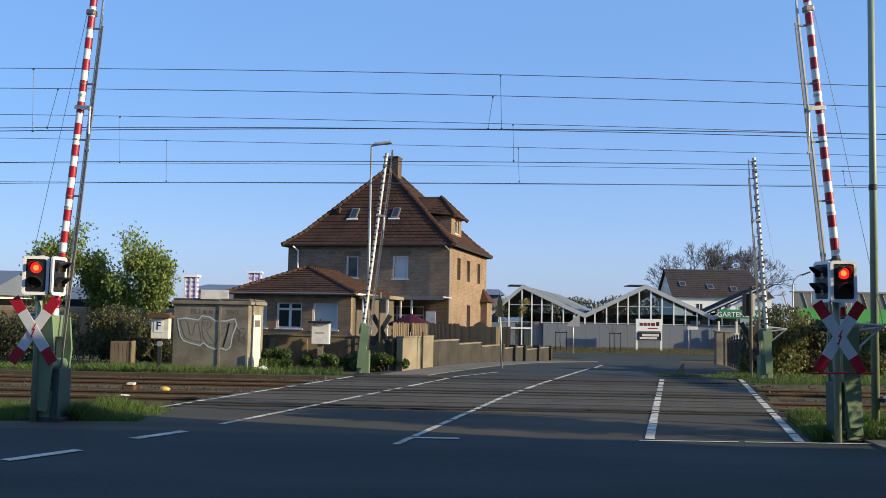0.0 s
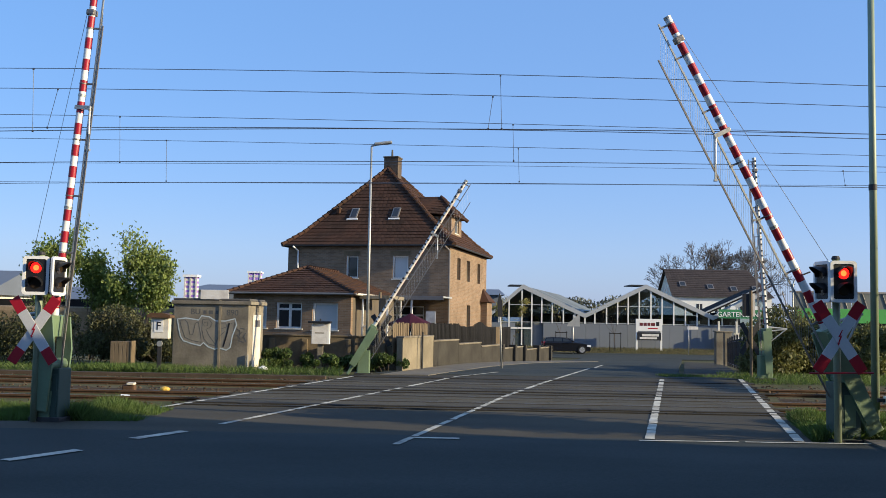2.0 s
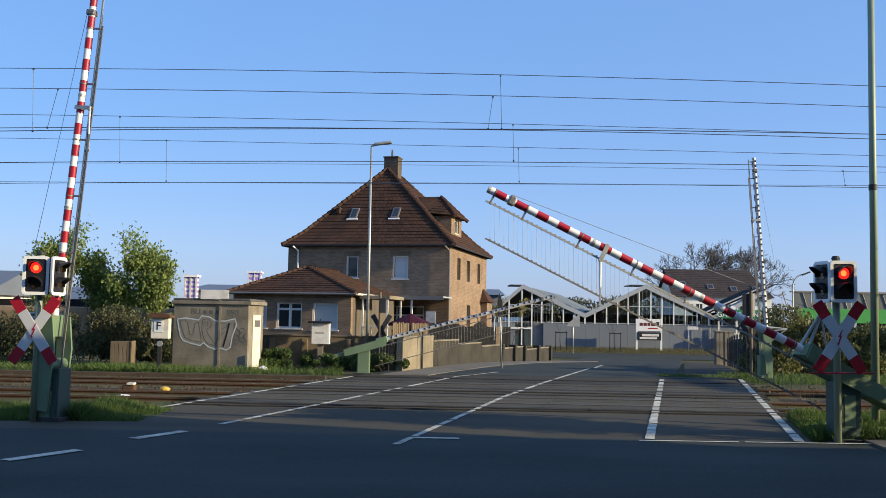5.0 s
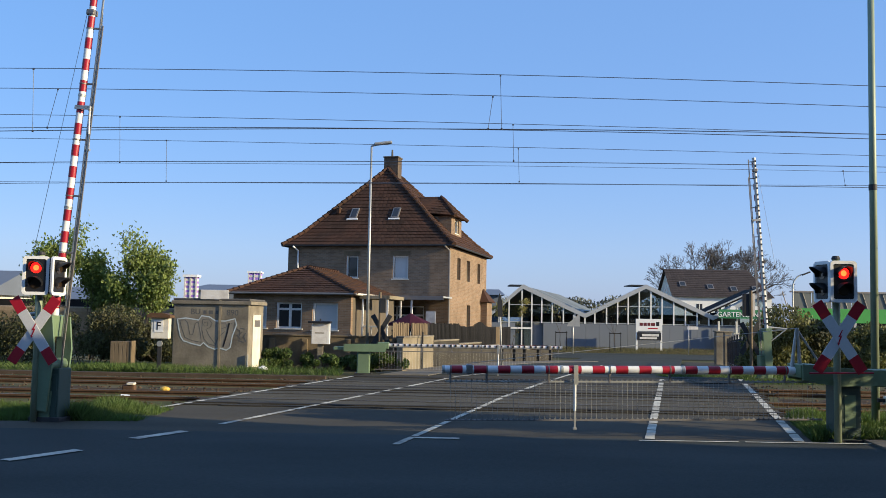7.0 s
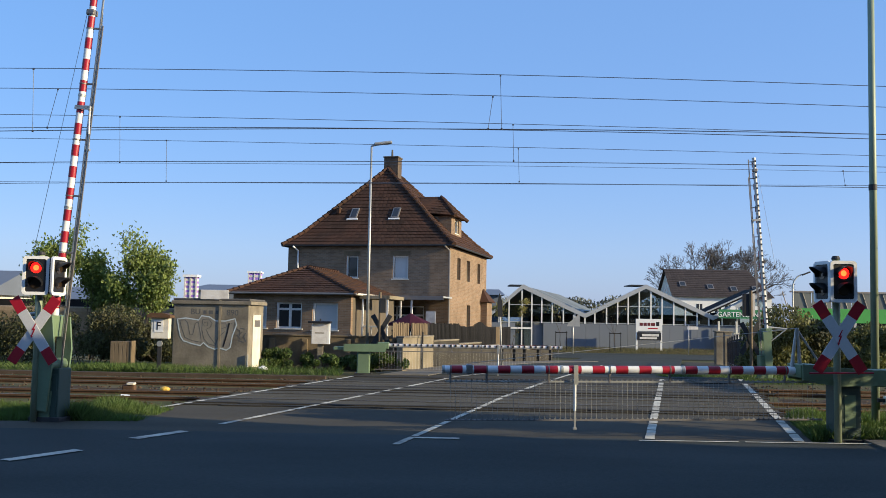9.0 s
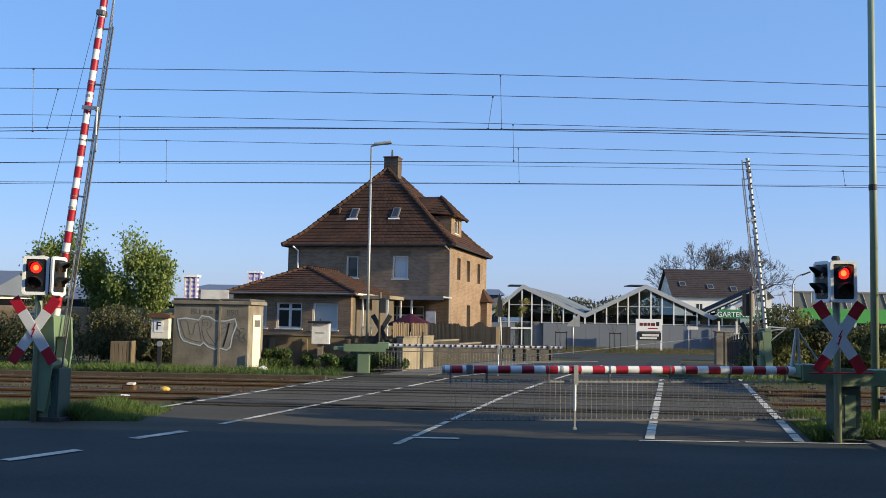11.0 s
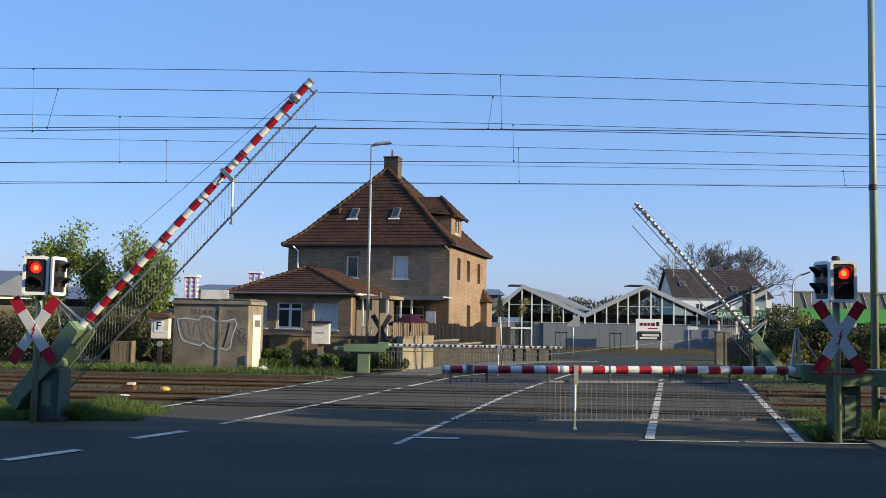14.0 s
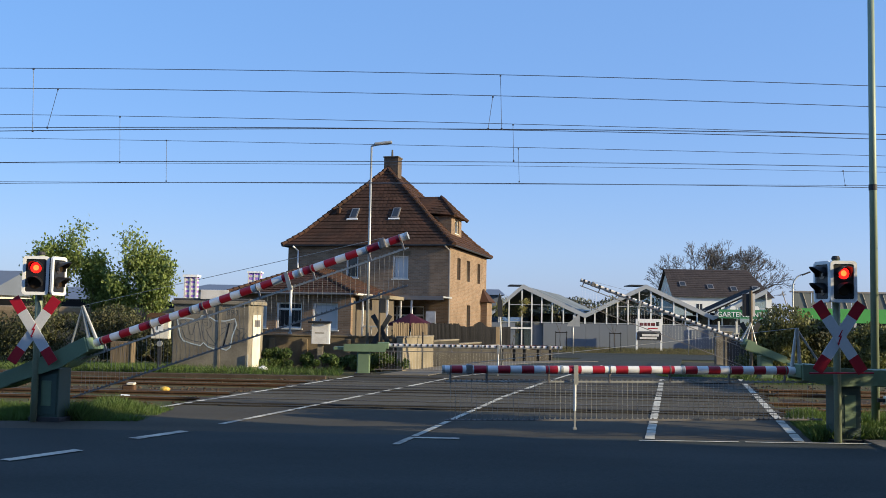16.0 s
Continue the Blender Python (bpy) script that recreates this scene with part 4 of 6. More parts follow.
    a = [(-0.0, 8.0, 2.86), (0.6, 8.0, 2.86), (0.6, 10.2, 2.86), (0, 10.2, 2.86)]
    t0, t1 = (0, 8.9, 3.7), (0, 9.4, 3.7)
    poly(bm, [a[0], a[1], t0])
    poly(bm, [a[1], a[2], t1, t0])
    poly(bm, [a[2], a[3], t1])
    poly(bm, list(reversed(a)))
    part("porch_roof", bm, TILE, p)
    # terrace canopy
    c = part("canopy", B(-5.1, 0.15, -2.0, -0.02, 2.86, 2.94), GREYSTEEL, h)
    part("fascia", B(-5.12, 0.17, -2.06, -2.0, 2.74, 2.96), GUTTER, c)
    for x in (-4.7, -1.6):
        part("canopy_post", B(x, x + 0.1, -1.95, -1.85, Z0, 2.85), FRAME_W, c)
    part("cross_rail", B(-4.4, -1.55, -1.6, -1.54, 1.52, 1.66), FRAME_W, c)
    part("deck_parapet", B(-5.5, 0.0, -2.4, -2.2, Z0, 0.9), HPLINTH, h)
    part("notice_board", B(-0.62, -0.1, -2.5, -2.46, 1.5, 2.15), WHITE_D, h)


house()


def annex():
    a = base("house_annex", pose(-4.04, 41.5, 0, 0, 0, -12), "low brown brick annex with a hipped tiled roof", "annex")
    W, D, E = 5.62, 7.5, 2.78
    fw = [(-3.52, -2.3, 1.24, 2.4), (-1.8, -0.6, 1.2, 2.4), (-4.5, -3.98, 1.24, 2.42)]
    part("wall_front", wall_with_holes(-W, 0, -1, E, fw, 0, 0.3), HBRICK, a)
    # the open porch's shade is put into this wall's darker colour
    part("wall_side", B(-0.3, 0, 0.304, D, -1, E), HPLINTH, a)
    part("wall_left", B(-W, -W + 0.3, 0.304, D, -1, E), HBRICK, a)
    part("wall_back", B(-W + 0.304, -0.304, D - 0.3, D, -1, E), HBRICK, a)
    part("base_course", B(-W - 0.02, 0.02, -0.04, -0.004, -1, 0.98), HPLINTH, a)
    for k, (x0, x1, z0, z1) in enumerate(fw):
        window(a, x0, z0, x1 - x0, z1 - z0, 0.05, ("cross", "blind", "blind")[k])
    o = 0.32
    e = [(-W - 0.14, -o, E + 0.06), (o, -o, E + 0.06), (o, D, E + 0.06), (-W - 0.14, D, E + 0.06)]
    t0, t1 = (-3.15, 2.9, 4.16), (-3.15, D, 4.16)
    bm, tb = bmesh.new(), bmesh.new()
    poly(bm, [e[0], e[1], t0])
    poly(bm, [e[1], e[2], t1, t0])
    poly(bm, [e[3], e[0], t0, t1])
    poly(bm, [e[2], e[3], t1])
    poly(bm, list(reversed(e)))
    roof = part("roof", bm, TILE, a)
    tiles(tb, (e[0], e[1], t0, t0), 0.3, 0.25, 0.035)
    tiles(tb, (e[1], e[2], t1, t0), 0.3, 0.22)
    tiles(tb, (e[3], e[0], t0, t1), 0.3, 0.22)
    tagged(part("roof_tiles", tb, TILE, roof, "rows of brown pantiles"), kind="stuff")
    bm = bmesh.new()
    ridge_caps(bm, e[0], t0, 0.09, 0.28)
    ridge_caps(bm, e[1], t0, 0.09, 0.28)
    ridge_caps(bm, t0, t1, 0.09, 0.28)
    part("ridge_tiles", bm, TILE, roof)
    part("gutter", R((-W - 0.14, -o, E + 0.02), (o, -o, E + 0.02), 0.06, n=8), GUTTER, a)
    part("gutter", R((o, -o, E + 0.02), (o, D, E + 0.02), 0.05, n=8), CREAM, a)
    # open porch along the side
    p = part("side_porch", B(0.2, 1.6, 0.6, 3.2, 2.62, 2.78), WALLCON, a)
    for x, y in ((0.3, 0.65), (1.45, 0.65), (1.45, 3.0)):
        part("porch_post", B(x, x + 0.07, y, y + 0.07, -1, 2.62), FRAME_W, p)
    part("porch_floor", B(0.05, 1.7, 0.5, 3.4, -1, 0.85), HPLINTH, p)
    for x in (0.35, 0.75, 1.15):
        part("rail_bar", B(x, x + 0.04, 0.62, 0.66, 0.86, 1.35), CREAM, p)
    part("hand_rail", B(0.3, 1.55, 0.6, 0.68, 1.35, 1.42), CREAM, p)


annex()


# ---- garden wall, fence, relay hut, cabinets ----
def garden_wall():
    w = base("garden_wall", pose(0, 0, 0), "stepped rendered garden wall along the road", "wall", kind="structure")
    cuts = (31.64, 34.8, 37.9, 41.2, 44.6, 49.2, 55.8)
    tops = (1.10, 0.92, 0.74, 0.57, 0.38, 0.19)
    X = lambda y: -1.3 + 0.32 * (y - 31.64)
    for (a, b), t in zip(zip(cuts, cuts[1:]), tops):
        ang = math.degrees(math.atan(0.32))
        L = math.hypot(b - a, X(b) - X(a))
        z0 = land(X(b), b) - 0.3
        # sections behind the first carry their shade in the material
        part("section", B(-0.22, 0, 0.004, L - 0.004, z0, t, bev=0.012), WALLCON if a < 33 else SHADEWALL, w, at=pose(X(a), a, 0, 0, 0, -ang))
        part("coping", B(-0.26, 0.03, 0.01, L - 0.01, t + 0.002, t + 0.06, bev=0.01), CONCRETE, w, at=pose(X(a), a, 0, 0, 0, -ang))
    for y in (44.6, 47.0, 49.2, 52.5, 55.8):
        part("pier", B(-0.2, 0.16, -0.16, 0.16, -1.0, 0.62 - (y - 44.6) * 0.028, bev=0.02), SHADEWALL, w, at=pose(X(y), y, 0, 0, 0, -17.7))
    part("section", B(-6.75, -1.52, 33.2, 33.42, -0.3, 1.08, bev=0.012), GARDEN, w)
    part("coping", B(-6.78, -1.5, 33.16, 33.46, 1.082, 1.13, bev=0.01), GARDEN, w)
    for x in (-6.1, -4.95, -3.4, -2.2):
        part("buttress", B(x, x + 0.22, 33.08, 33.196, -0.3, 1.0, bev=0.02), GARDEN, w)
    part("section", B(-6.95, -6.76, 33.1, 36.0, -0.3, 1.0, bev=0.012), WALLCON, w)
    part("drain_pipe", R((-0.66, 33.0, -0.1), (-0.66, 33.0, 1.3), 0.03, n=8), DARKM, w)
    # boards on the wall
    f = base("garden_fence", pose(0, 0, 0), "weathered board fence behind the garden wall", "fence")
    y = 31.9
    k = 0
    while y < 48.0:
        z0 = 0.2
        t = 1.62 - 0.006 * (y - 31.9) + random.uniform(-0.03, 0.03)
        if y > 39.5:
            t -= 0.1
        if 41.2 < y < 43.6:
            t = 1.42 + 0.25 * math.sin(math.pi * (y - 41.2) / 2.4)
        light = y < 35.4 or 45.2 < y < 46.0
        if not 33.35 < y < 33.6:
            bm = B(-0.012, 0.012, -0.075, 0.075, z0, t, bev=0.004)
            part("board", bm, WOOD_L if light else WOOD_D, f, at=pose(X(y) - 0.42, y, 0, 0, 0, -17.7 + random.uniform(-3, 3)))
        y += 0.175 if light else 0.165
        k += 1
    for a, b, z in ((31.9, 36.2, 1.35), (31.9, 36.2, 0.8), (36.2, 48, 1.25)):
        part("fence_rail", R((X(a) - 0.46, a, z), (X(b) - 0.46, b, z), 0.035, n=4), WOOD_D, f)


garden_wall()


def parasol():
    p = base("garden_parasol", pose(-1.35, 40.5, -0.12), "dark maroon parasol over the terrace", "parasol")
    part("pole", R((0, 0, -0.3), (0, 0, 2.0), 0.025), GALV, p)
    bm = bmesh.new()
    n = 8
    c = bm.verts.new((0, 0, 2.12))
    ring = [bm.verts.new((0.95 * math.cos(i * 2 * math.pi / n), 0.95 * math.sin(i * 2 * math.pi / n), 1.68)) for i in range(n)]
    low = [bm.verts.new((v.co.x * 1.01, v.co.y * 1.01, 1.57)) for v in ring]
    for i in range(n):
        j = (i + 1) % n
        bm.faces.new((ring[i], ring[j], c))
        bm.faces.new((low[i], low[j], ring[j], ring[i]))
    part("canopy", bm, MAROON, p)


parasol()


def ribbon(pts, w, y, closed):
    """A painted line of even width on a wall, through the corner points."""
    bm = bmesh.new()
    n = len(pts)
    sides = []
    for i in range(n):
        a = Vector(pts[i - 1] if closed or i else pts[0])
        b = Vector(pts[(i + 1) % n] if closed or i < n - 1 else pts[-1])
        d = (b - a).normalized()
        o = Vector((-d.y, d.x)) * w
        c = Vector(pts[i])
        sides.append([bm.verts.new((p.x, yy, p.y)) for p, yy in ((c + o, y), (c - o, y), (c - o, y + 0.003), (c + o, y + 0.003))])
    for i in range(n if closed else n - 1):
        p, q = sides[i], sides[(i + 1) % n]
        for k in range(4):
            bm.faces.new((p[k], p[(k + 1) % 4], q[(k + 1) % 4], q[k]))
    bmesh.ops.recalc_face_normals(bm, faces=bm.faces)
    return bm


def relay_hut():
    h = base("relay_hut", pose(-8.88, 30.95, 0, 0, 0, -5), "grey concrete relay hut with faded graffiti", "hut")
    W, D, H = 2.54, 1.75, 2.12
    part("body", B(0, W, 0, D, -0.2, H, bev=0.015), CONCRETE, h)
    part("roof_slab", B(-0.06, W + 0.1, -0.07, D + 0.1, H + 0.003, H + 0.12, bev=0.015), CONCRETE, h)
    part("roof_cover", B(-0.02, W + 0.05, -0.02, D + 0.05, H + 0.121, H + 0.2, bev=0.03), ROOFING, h)
    d = part("door", B(W + 0.003, W + 0.035, 0.45, 1.35, 0.05, 1.8, bev=0.006), CREAM, h, "cream steel door")
    part("vent", B(W + 0.036, W + 0.05, 0.6, 1.2, 1.4, 1.62), GUTTER, d)
    part("corner_pipe", R((W + 0.02, -0.05, 0.0), (W + 0.02, -0.05, 0.5), 0.03, n=8), GALV, h)
    letters("BU", 0.27, INK, h, pose(0.75, -0.003, 1.79, 90, 0, 0), depth=0.001)
    letters("890", 0.27, INK, h, pose(2.0, -0.003, 1.77, 90, 0, 0), depth=0.001)
    for x, w in ((1.02, 0.1), (1.2, 0.14), (1.42, 0.1)):
        part("faded_mark", B(x, x + w, -0.004, -0.002, 1.80, 1.92), INK, h)
    # bubble lettering: pale halo, faded fill, dark inner strokes
    g = part("graffiti", bmesh.new(), GRAF, h, "pale blue-grey spray outline")
    halo = [(0.14, 1.62), (0.42, 1.66), (0.86, 1.60), (0.96, 1.74), (1.22, 1.71), (1.44, 1.58), (1.76, 1.58), (2.09, 1.66), (2.15, 1.46), (2.02, 1.10), (1.96, 0.72), (1.83, 0.63), (1.57, 0.70), (1.44, 0.65), (1.21, 0.73), (1.05, 0.86), (0.95, 0.76), (0.66, 0.82), (0.37, 0.91), (0.27, 1.05), (0.20, 1.30)]
    part("halo", ribbon(halo, 0.02, -0.0085, True), GRAF, g)
    bm = bmesh.new()
    prism(bm, [(x, -0.004, z) for x, z in halo], 0.002)
    part("fill", bm, GRAF_FILL, g)
    inner = (
        [(0.22, 1.58), (0.30, 1.32), (0.42, 1.02), (0.66, 0.92), (0.98, 0.87), (0.95, 1.10), (0.86, 1.52)],
        [(0.22, 1.58), (0.40, 1.60), (0.50, 1.50), (0.58, 1.12), (0.68, 1.12), (0.76, 1.50), (0.86, 1.54)],
        [(1.00, 1.62), (1.20, 1.64), (1.32, 1.50), (1.26, 1.36), (1.12, 1.30), (1.24, 1.08), (1.46, 0.80)],
        [(1.00, 1.62), (0.98, 1.30), (1.06, 0.98), (1.22, 0.82), (1.46, 0.76)],
        [(1.06, 1.52), (1.16, 1.54), (1.18, 1.42), (1.06, 1.40), (1.04, 1.48)],
        [(1.50, 1.50), (1.78, 1.52), (1.84, 1.40), (1.58, 1.30), (1.76, 1.24), (1.52, 1.02), (1.46, 0.80)],
        [(1.92, 1.48), (2.08, 1.54), (2.06, 1.18), (1.92, 0.76)],
    )
    for line in inner:
        part("outline", ribbon(line, 0.011, -0.0075, False), INK, g)
    part("slash", ribbon([(1.90, 1.52), (1.84, 1.20), (1.72, 0.74)], 0.024, -0.009, False), BLACK, g)
    for x, z, a in ((2.2, 1.30, 30), (2.30, 1.20, -30), (2.24, 1.06, 50), (2.36, 1.34, 10), (2.42, 1.12, -60), (2.32, 0.92, 15), (2.44, 1.0, 70), (2.26, 1.2, 85)):
        part("tag_stroke", B(-0.09, 0.09, -0.006, -0.003, -0.012, 0.012), INK, g, at=pose(x, 0, z, 0, a, 0))


relay_hut()


def hut_post():
    p = base("marker_post", pose(-7.31, 30.797, 0), "thin weathered concrete post before the hut", "post")
    part("post", B(-0.04, 0.04, -0.012, 0.012, -0.2, 2.28, bev=0.005), CONCRETE, p)
    part("board", B(-0.66, 0.27, 0.0, 0.03, 2.29, 2.6, bev=0.006), WHITE_D, p, "pale grey back of a wide board")


hut_post()


def phone_box():
    b = base("signal_telephone", pose(-8.92, 29.7, 0), "white telephone box with a letter under a brown hood", "telephone box")
    part("post", B(-0.06, 0.06, -0.04, 0.04, -0.3, 1.0), DARKM, b)
    part("box", B(-0.26, 0.3, -0.14, 0.16, 1.0, 1.66, bev=0.02), CREAM, b)
    part("plate", B(-0.16, 0.13, -0.152, -0.143, 1.2, 1.6), WHITE, b)
    letters("F", 0.36, BLACK, b, pose(-0.015, -0.156, 1.28, 90, 0, 0), name="letter")
    bm = bmesh.new()
    prism(bm, [(-0.36, -0.28, 1.66), (0.38, -0.28, 1.66), (0.36, -0.28, 1.74), (0.2, -0.28, 1.8), (-0.2, -0.28, 1.81), (-0.34, -0.28, 1.76)], 0.5)
    part("hood", bm, RUST, b)
    part("gauge", R((0.02, -0.12, 0.84), (0.02, -0.06, 0.84), 0.09, n=14), GALV, b)
    w = base("timber_box", pose(-10.62, 31.2, 0), "weathered timber box beside the rails", "box")
    for i in range(5):
        part("plank", B(-0.32 + i * 0.135, -0.195 + i * 0.135, -0.2, 0.2, -0.2, 0.85, bev=0.006), WOOD_L, w)
    part("end_post", B(0.355, 0.39, -0.22, 0.22, -0.2, 0.87), WOOD_L, w)
    c = base("meter_cabinet", pose(-4.18, 32.4, 0), "white meter cabinet with a dark hood on a post", "cabinet")
    part("post", B(-0.09, 0.09, -0.06, 0.1, -0.2, 0.84), CONCRETE, c)
    part("box", B(-0.3, 0.26, -0.16, 0.16, 0.84, 1.55, bev=0.015), WHITE_D, c)
    # whiter strip paints in the sunlit right edge of the box
    part("sunlit_side", B(0.262, 0.32, -0.16, 0.16, 0.84, 1.55), WHITE, c)
    part("hood", B(-0.42, 0.36, -0.28, 0.26, 1.552, 1.63, bev=0.02), BLACK, c)
    part("hood_knob", R((-0.02, 0, 1.63), (-0.02, 0, 1.71), 0.03), DARKM, c)
    part("scrawl", B(-0.18, 0.14, -0.164, -0.161, 1.2, 1.24), GRAF_FILL, c)


phone_box()


def far_cross():
    s = base("crossing_sign_back", pose(-2.12, 32.0, 0), "dark back of a crossing sign on a grey post", "crossing sign")
    part("post", R((0, 0, -0.2), (0, 0, 2.65), 0.045, n=10), WOOD_L, s, smooth=True)
    part("lamp_back", B(-0.02, 0.2, -0.05, 0.1, 1.95, 2.45, bev=0.02), DARKM, s)
    for sg in (1, -1):
        bm = B(-0.08, 0.08, 0.02, 0.035, -0.6, 0.6)
        bm.transform(Matrix.Rotation(radians(30 * sg), 4, "Y") @ Matrix.Translation((0, 0.01 * sg, 0)))
        part("cross_beam", bm, DARKM, s, at=pose(0.05, 0.06, 1.35))
    t = base("crossing_sign_back", pose(10.32, 31.2, 0.05), "back of a crossing sign on a brown post", "crossing sign")
    part("post", R((0, 0, -0.2), (0.0, 0, 2.85), 0.05, n=10), WOOD_L, t)
    part("lamp_back", B(-0.24, 0.05, 0.0, 0.16, 2.0, 2.75, bev=0.02), BLACK, t)
    part("lamp_side", B(0.06, 0.14, 0.0, 0.16, 2.0, 2.75), WHITE_D, t)
    for sg in (1, -1):
        bm = B(-0.08, 0.08, 0.02, 0.035, -0.6, 0.6)
        bm.transform(Matrix.Rotation(radians(30 * sg), 4, "Y") @ Matrix.Translation((0, 0.01 * sg, 0)))
        part("cross_beam", bm, DARKM, t, at=pose(0.0, 0.06, 1.25))


far_cross()


def road_sign(x, y, h, label, bm, mat, lean=0.0):
    s = base("road_sign", pose(x, y, land(x, y), 0, lean, 0), label, "road sign", "road signs")
    part("post", R((0, 0, -0.2), (0, 0, h), 0.035, n=10), GALV, s, smooth=True)
    part("plate", bm, mat, s)
    return s


bm = bmesh.new()
prism(bm, [(-0.09, -0.05, 2.45), (0.0, -0.05, 2.78), (0.09, -0.05, 2.45), (0.09, -0.05, 1.9), (-0.09, -0.05, 1.9)], 0.03)
road_sign(2.24, 34.6, 2.75, "dark back of a road sign on a grey post", bm, DARKM, lean=-2.4)
bm = bmesh.new()
prism(bm, [(-0.5, -0.05, 2.1), (-0.42, -0.05, 2.3), (0.42, -0.05, 3.05), (0.5, -0.05, 2.95), (0.5, -0.05, 2.1)], 0.03)
road_sign(10.2, 72.5, 3.0, "grey back of a road sign on a thin post", bm, GALV)
road_sign(19.7, 74.6, 2.35, "street name plate on a thin post", B(-0.1, 0.75, -0.03, 0.02, 2.0, 2.25), WHITE_D)


# ---- garden centre ----
def greenhouse():
    g = base("glass_greenhouse", pose(0, 80.0, 0), "glazed garden centre with pale steel gables", "greenhouse")
    SH = math.tan(radians(14))
    DEP = 26.0
    zb, zw = -0.5, 1.58
    V = [(3.9, 2.1), (6.9, 4.75), (12.25, 2.33), (17.45, 4.92), (23.2, 2.33), (27.85, 4.72)]
    top = lambda x: next(a[1] + (b[1] - a[1]) * (x - a[0]) / (b[0] - a[0]) for a, b in zip(V, V[1:]) if a[0] <= x <= b[0] + 1e-6)
    # low wall of panels
    me = None
    x = 3.9
    while x < 26.8:
        part("wall_panel", B(x, x + 1.19, 0 if not 5.6 < x < 7.6 else 0.3, 0.12 if not 5.6 < x < 7.6 else 0.34, zb, zw), GH_WALL, g)
        x += 1.2
    # white posts and dark glazing between them
    posts = [4.9, 5.75, 6.85, 7.7, 8.55, 9.45, 10.4, 11.4, 12.25, 13.1, 14.1, 15.05, 15.95, 16.9, 17.9, 18.85, 19.85, 20.85, 21.85, 22.85, 24.0, 25.3, 26.6, 27.8]
    for p in posts:
        door = 5.6 < p < 7.8
        part("post", B(p - 0.055, p + 0.055, -0.03, 0.09, zb if door else zw, top(p) - 0.2), FRAME_W, g)
    for a, b in zip([3.95] + posts, posts + [27.84]):
        bm = bmesh.new()
        z0 = zb if 5.6 < a < 7.6 else zw
        pts = [(a + 0.06, 0.03, z0), (b - 0.06, 0.03, z0), (b - 0.06, 0.03, top(b) - 0.2)]
        for v in V[1:-1]:
            if a < v[0] < b:
                pts.append((v[0], 0.03, v[1] - 0.2))
        pts.append((a + 0.06, 0.03, top(a) - 0.2))
        prism(bm, pts, 0.01)
        ob = part("pane", bm, GH_GLASS, g)
        ob.visible_shadow = False
    for z in (1.62, 3.1):
        for a, b in zip(posts, posts[1:]):
            if top(a) > z + 0.4 and top(b) > z + 0.4:
                part("glazing_bar", B(a + 0.06, b - 0.06, 0.0, 0.06, z, z + 0.06), GREYSTEEL, g)
    part("door_head", B(5.8, 7.65, -0.1, -0.035, 1.05, 1.2), FRAME_W, g)
    # gable beams
    for a, b in zip(V, V[1:]):
        bm = bmesh.new()
        prism(bm, [(a[0], -0.12, a[1] - 0.26), (b[0], -0.12, b[1] - 0.26), (b[0], -0.12, b[1] + 0.12), (a[0], -0.12, a[1] + 0.12)], 0.24)
        part("gable_beam", bm, GREYSTEEL, g)
    # roof slopes, in panes between glazing bars
    for k, (a, b) in enumerate(zip(V, V[1:])):
        n = 8
        for i in range(n):
            y0, y1 = 0.15 + DEP * i / n, 0.15 + DEP * (i + 1) / n - 0.08
            bm = bmesh.new()
            pts = [(a[0] + SH * y0, y0, a[1]), (b[0] + SH * y0, y0, b[1]), (b[0] + SH * y1, y1, b[1]), (a[0] + SH * y1, y1, a[1])]
            lo = [(x, y, z - 0.03) for x, y, z in pts]
            A, C = [bm.verts.new(p) for p in pts], [bm.verts.new(p) for p in lo]
            bm.faces.new(A)
            bm.faces.new(list(reversed(C)))
            for q in range(4):
                bm.faces.new((A[q], C[q], C[(q + 1) % 4], A[(q + 1) % 4]))
            bmesh.ops.recalc_face_normals(bm, faces=bm.faces)
            part("roof_pane", bm, ROOFPANE, g)
    bm = bmesh.new()
    prism(bm, [(22.6, 0.2, 2.5), (27.3, 0.2, 4.67), (27.3, 0.2, 4.88), (22.6, 0.2, 2.7)], 4.0)
    roof = part("canopy_roof", bm, FELT, g)
    bm = bmesh.new()
    prism(bm, [(22.6, 0.1, 2.66), (27.3, 0.1, 4.84), (27.3, 0.1, 4.97), (22.6, 0.1, 2.79)], 0.08)
    part("fascia", bm, GREYSTEEL, roof)
    part("inner_floor", B(3.9, 27.7, 0.2, 25, zb - 0.1, zb + 0.02), CONCRETE, g)
    part("back_wall", B(9, 33.5, 25.0, 25.2, zb, 2.6), INNER, g)
    part("side_wall", B(3.9, 4.0, 0.13, 12.0, zb, 2.1), INNER, g)
    for i in range(14):
        x, y = random.uniform(8, 26), random.uniform(4, 16)
        part("display_rack", B(x, x + random.uniform(0.8, 2.2), y, y + 0.6, zb, random.uniform(1.6, 2.8)), random.choice((INNER, WOOD_D, LEAF_D)), g)
    for x, z in ((7.6, 2.9), (8.3, 3.05), (20.4, 2.35), (21.6, 2.1)):
        part("hanging_banner", B(x, x + 0.9, 1.5, 1.53, z - 0.35, z - 0.1, bev=0.01), WHITE, g)
    for ax, az in ((6.9, 4.75), (17.45, 4.92)):
        part("ridge_vent", B(ax - 1.0, ax + 0.3, 1.5, 4.5, az + 0.05, az + 0.14), DARKM, g)


greenhouse()


EMBLEM = M("dark_red_print", (0.12, 0.012, 0.015), 0.5, var=0.05, bump=0)


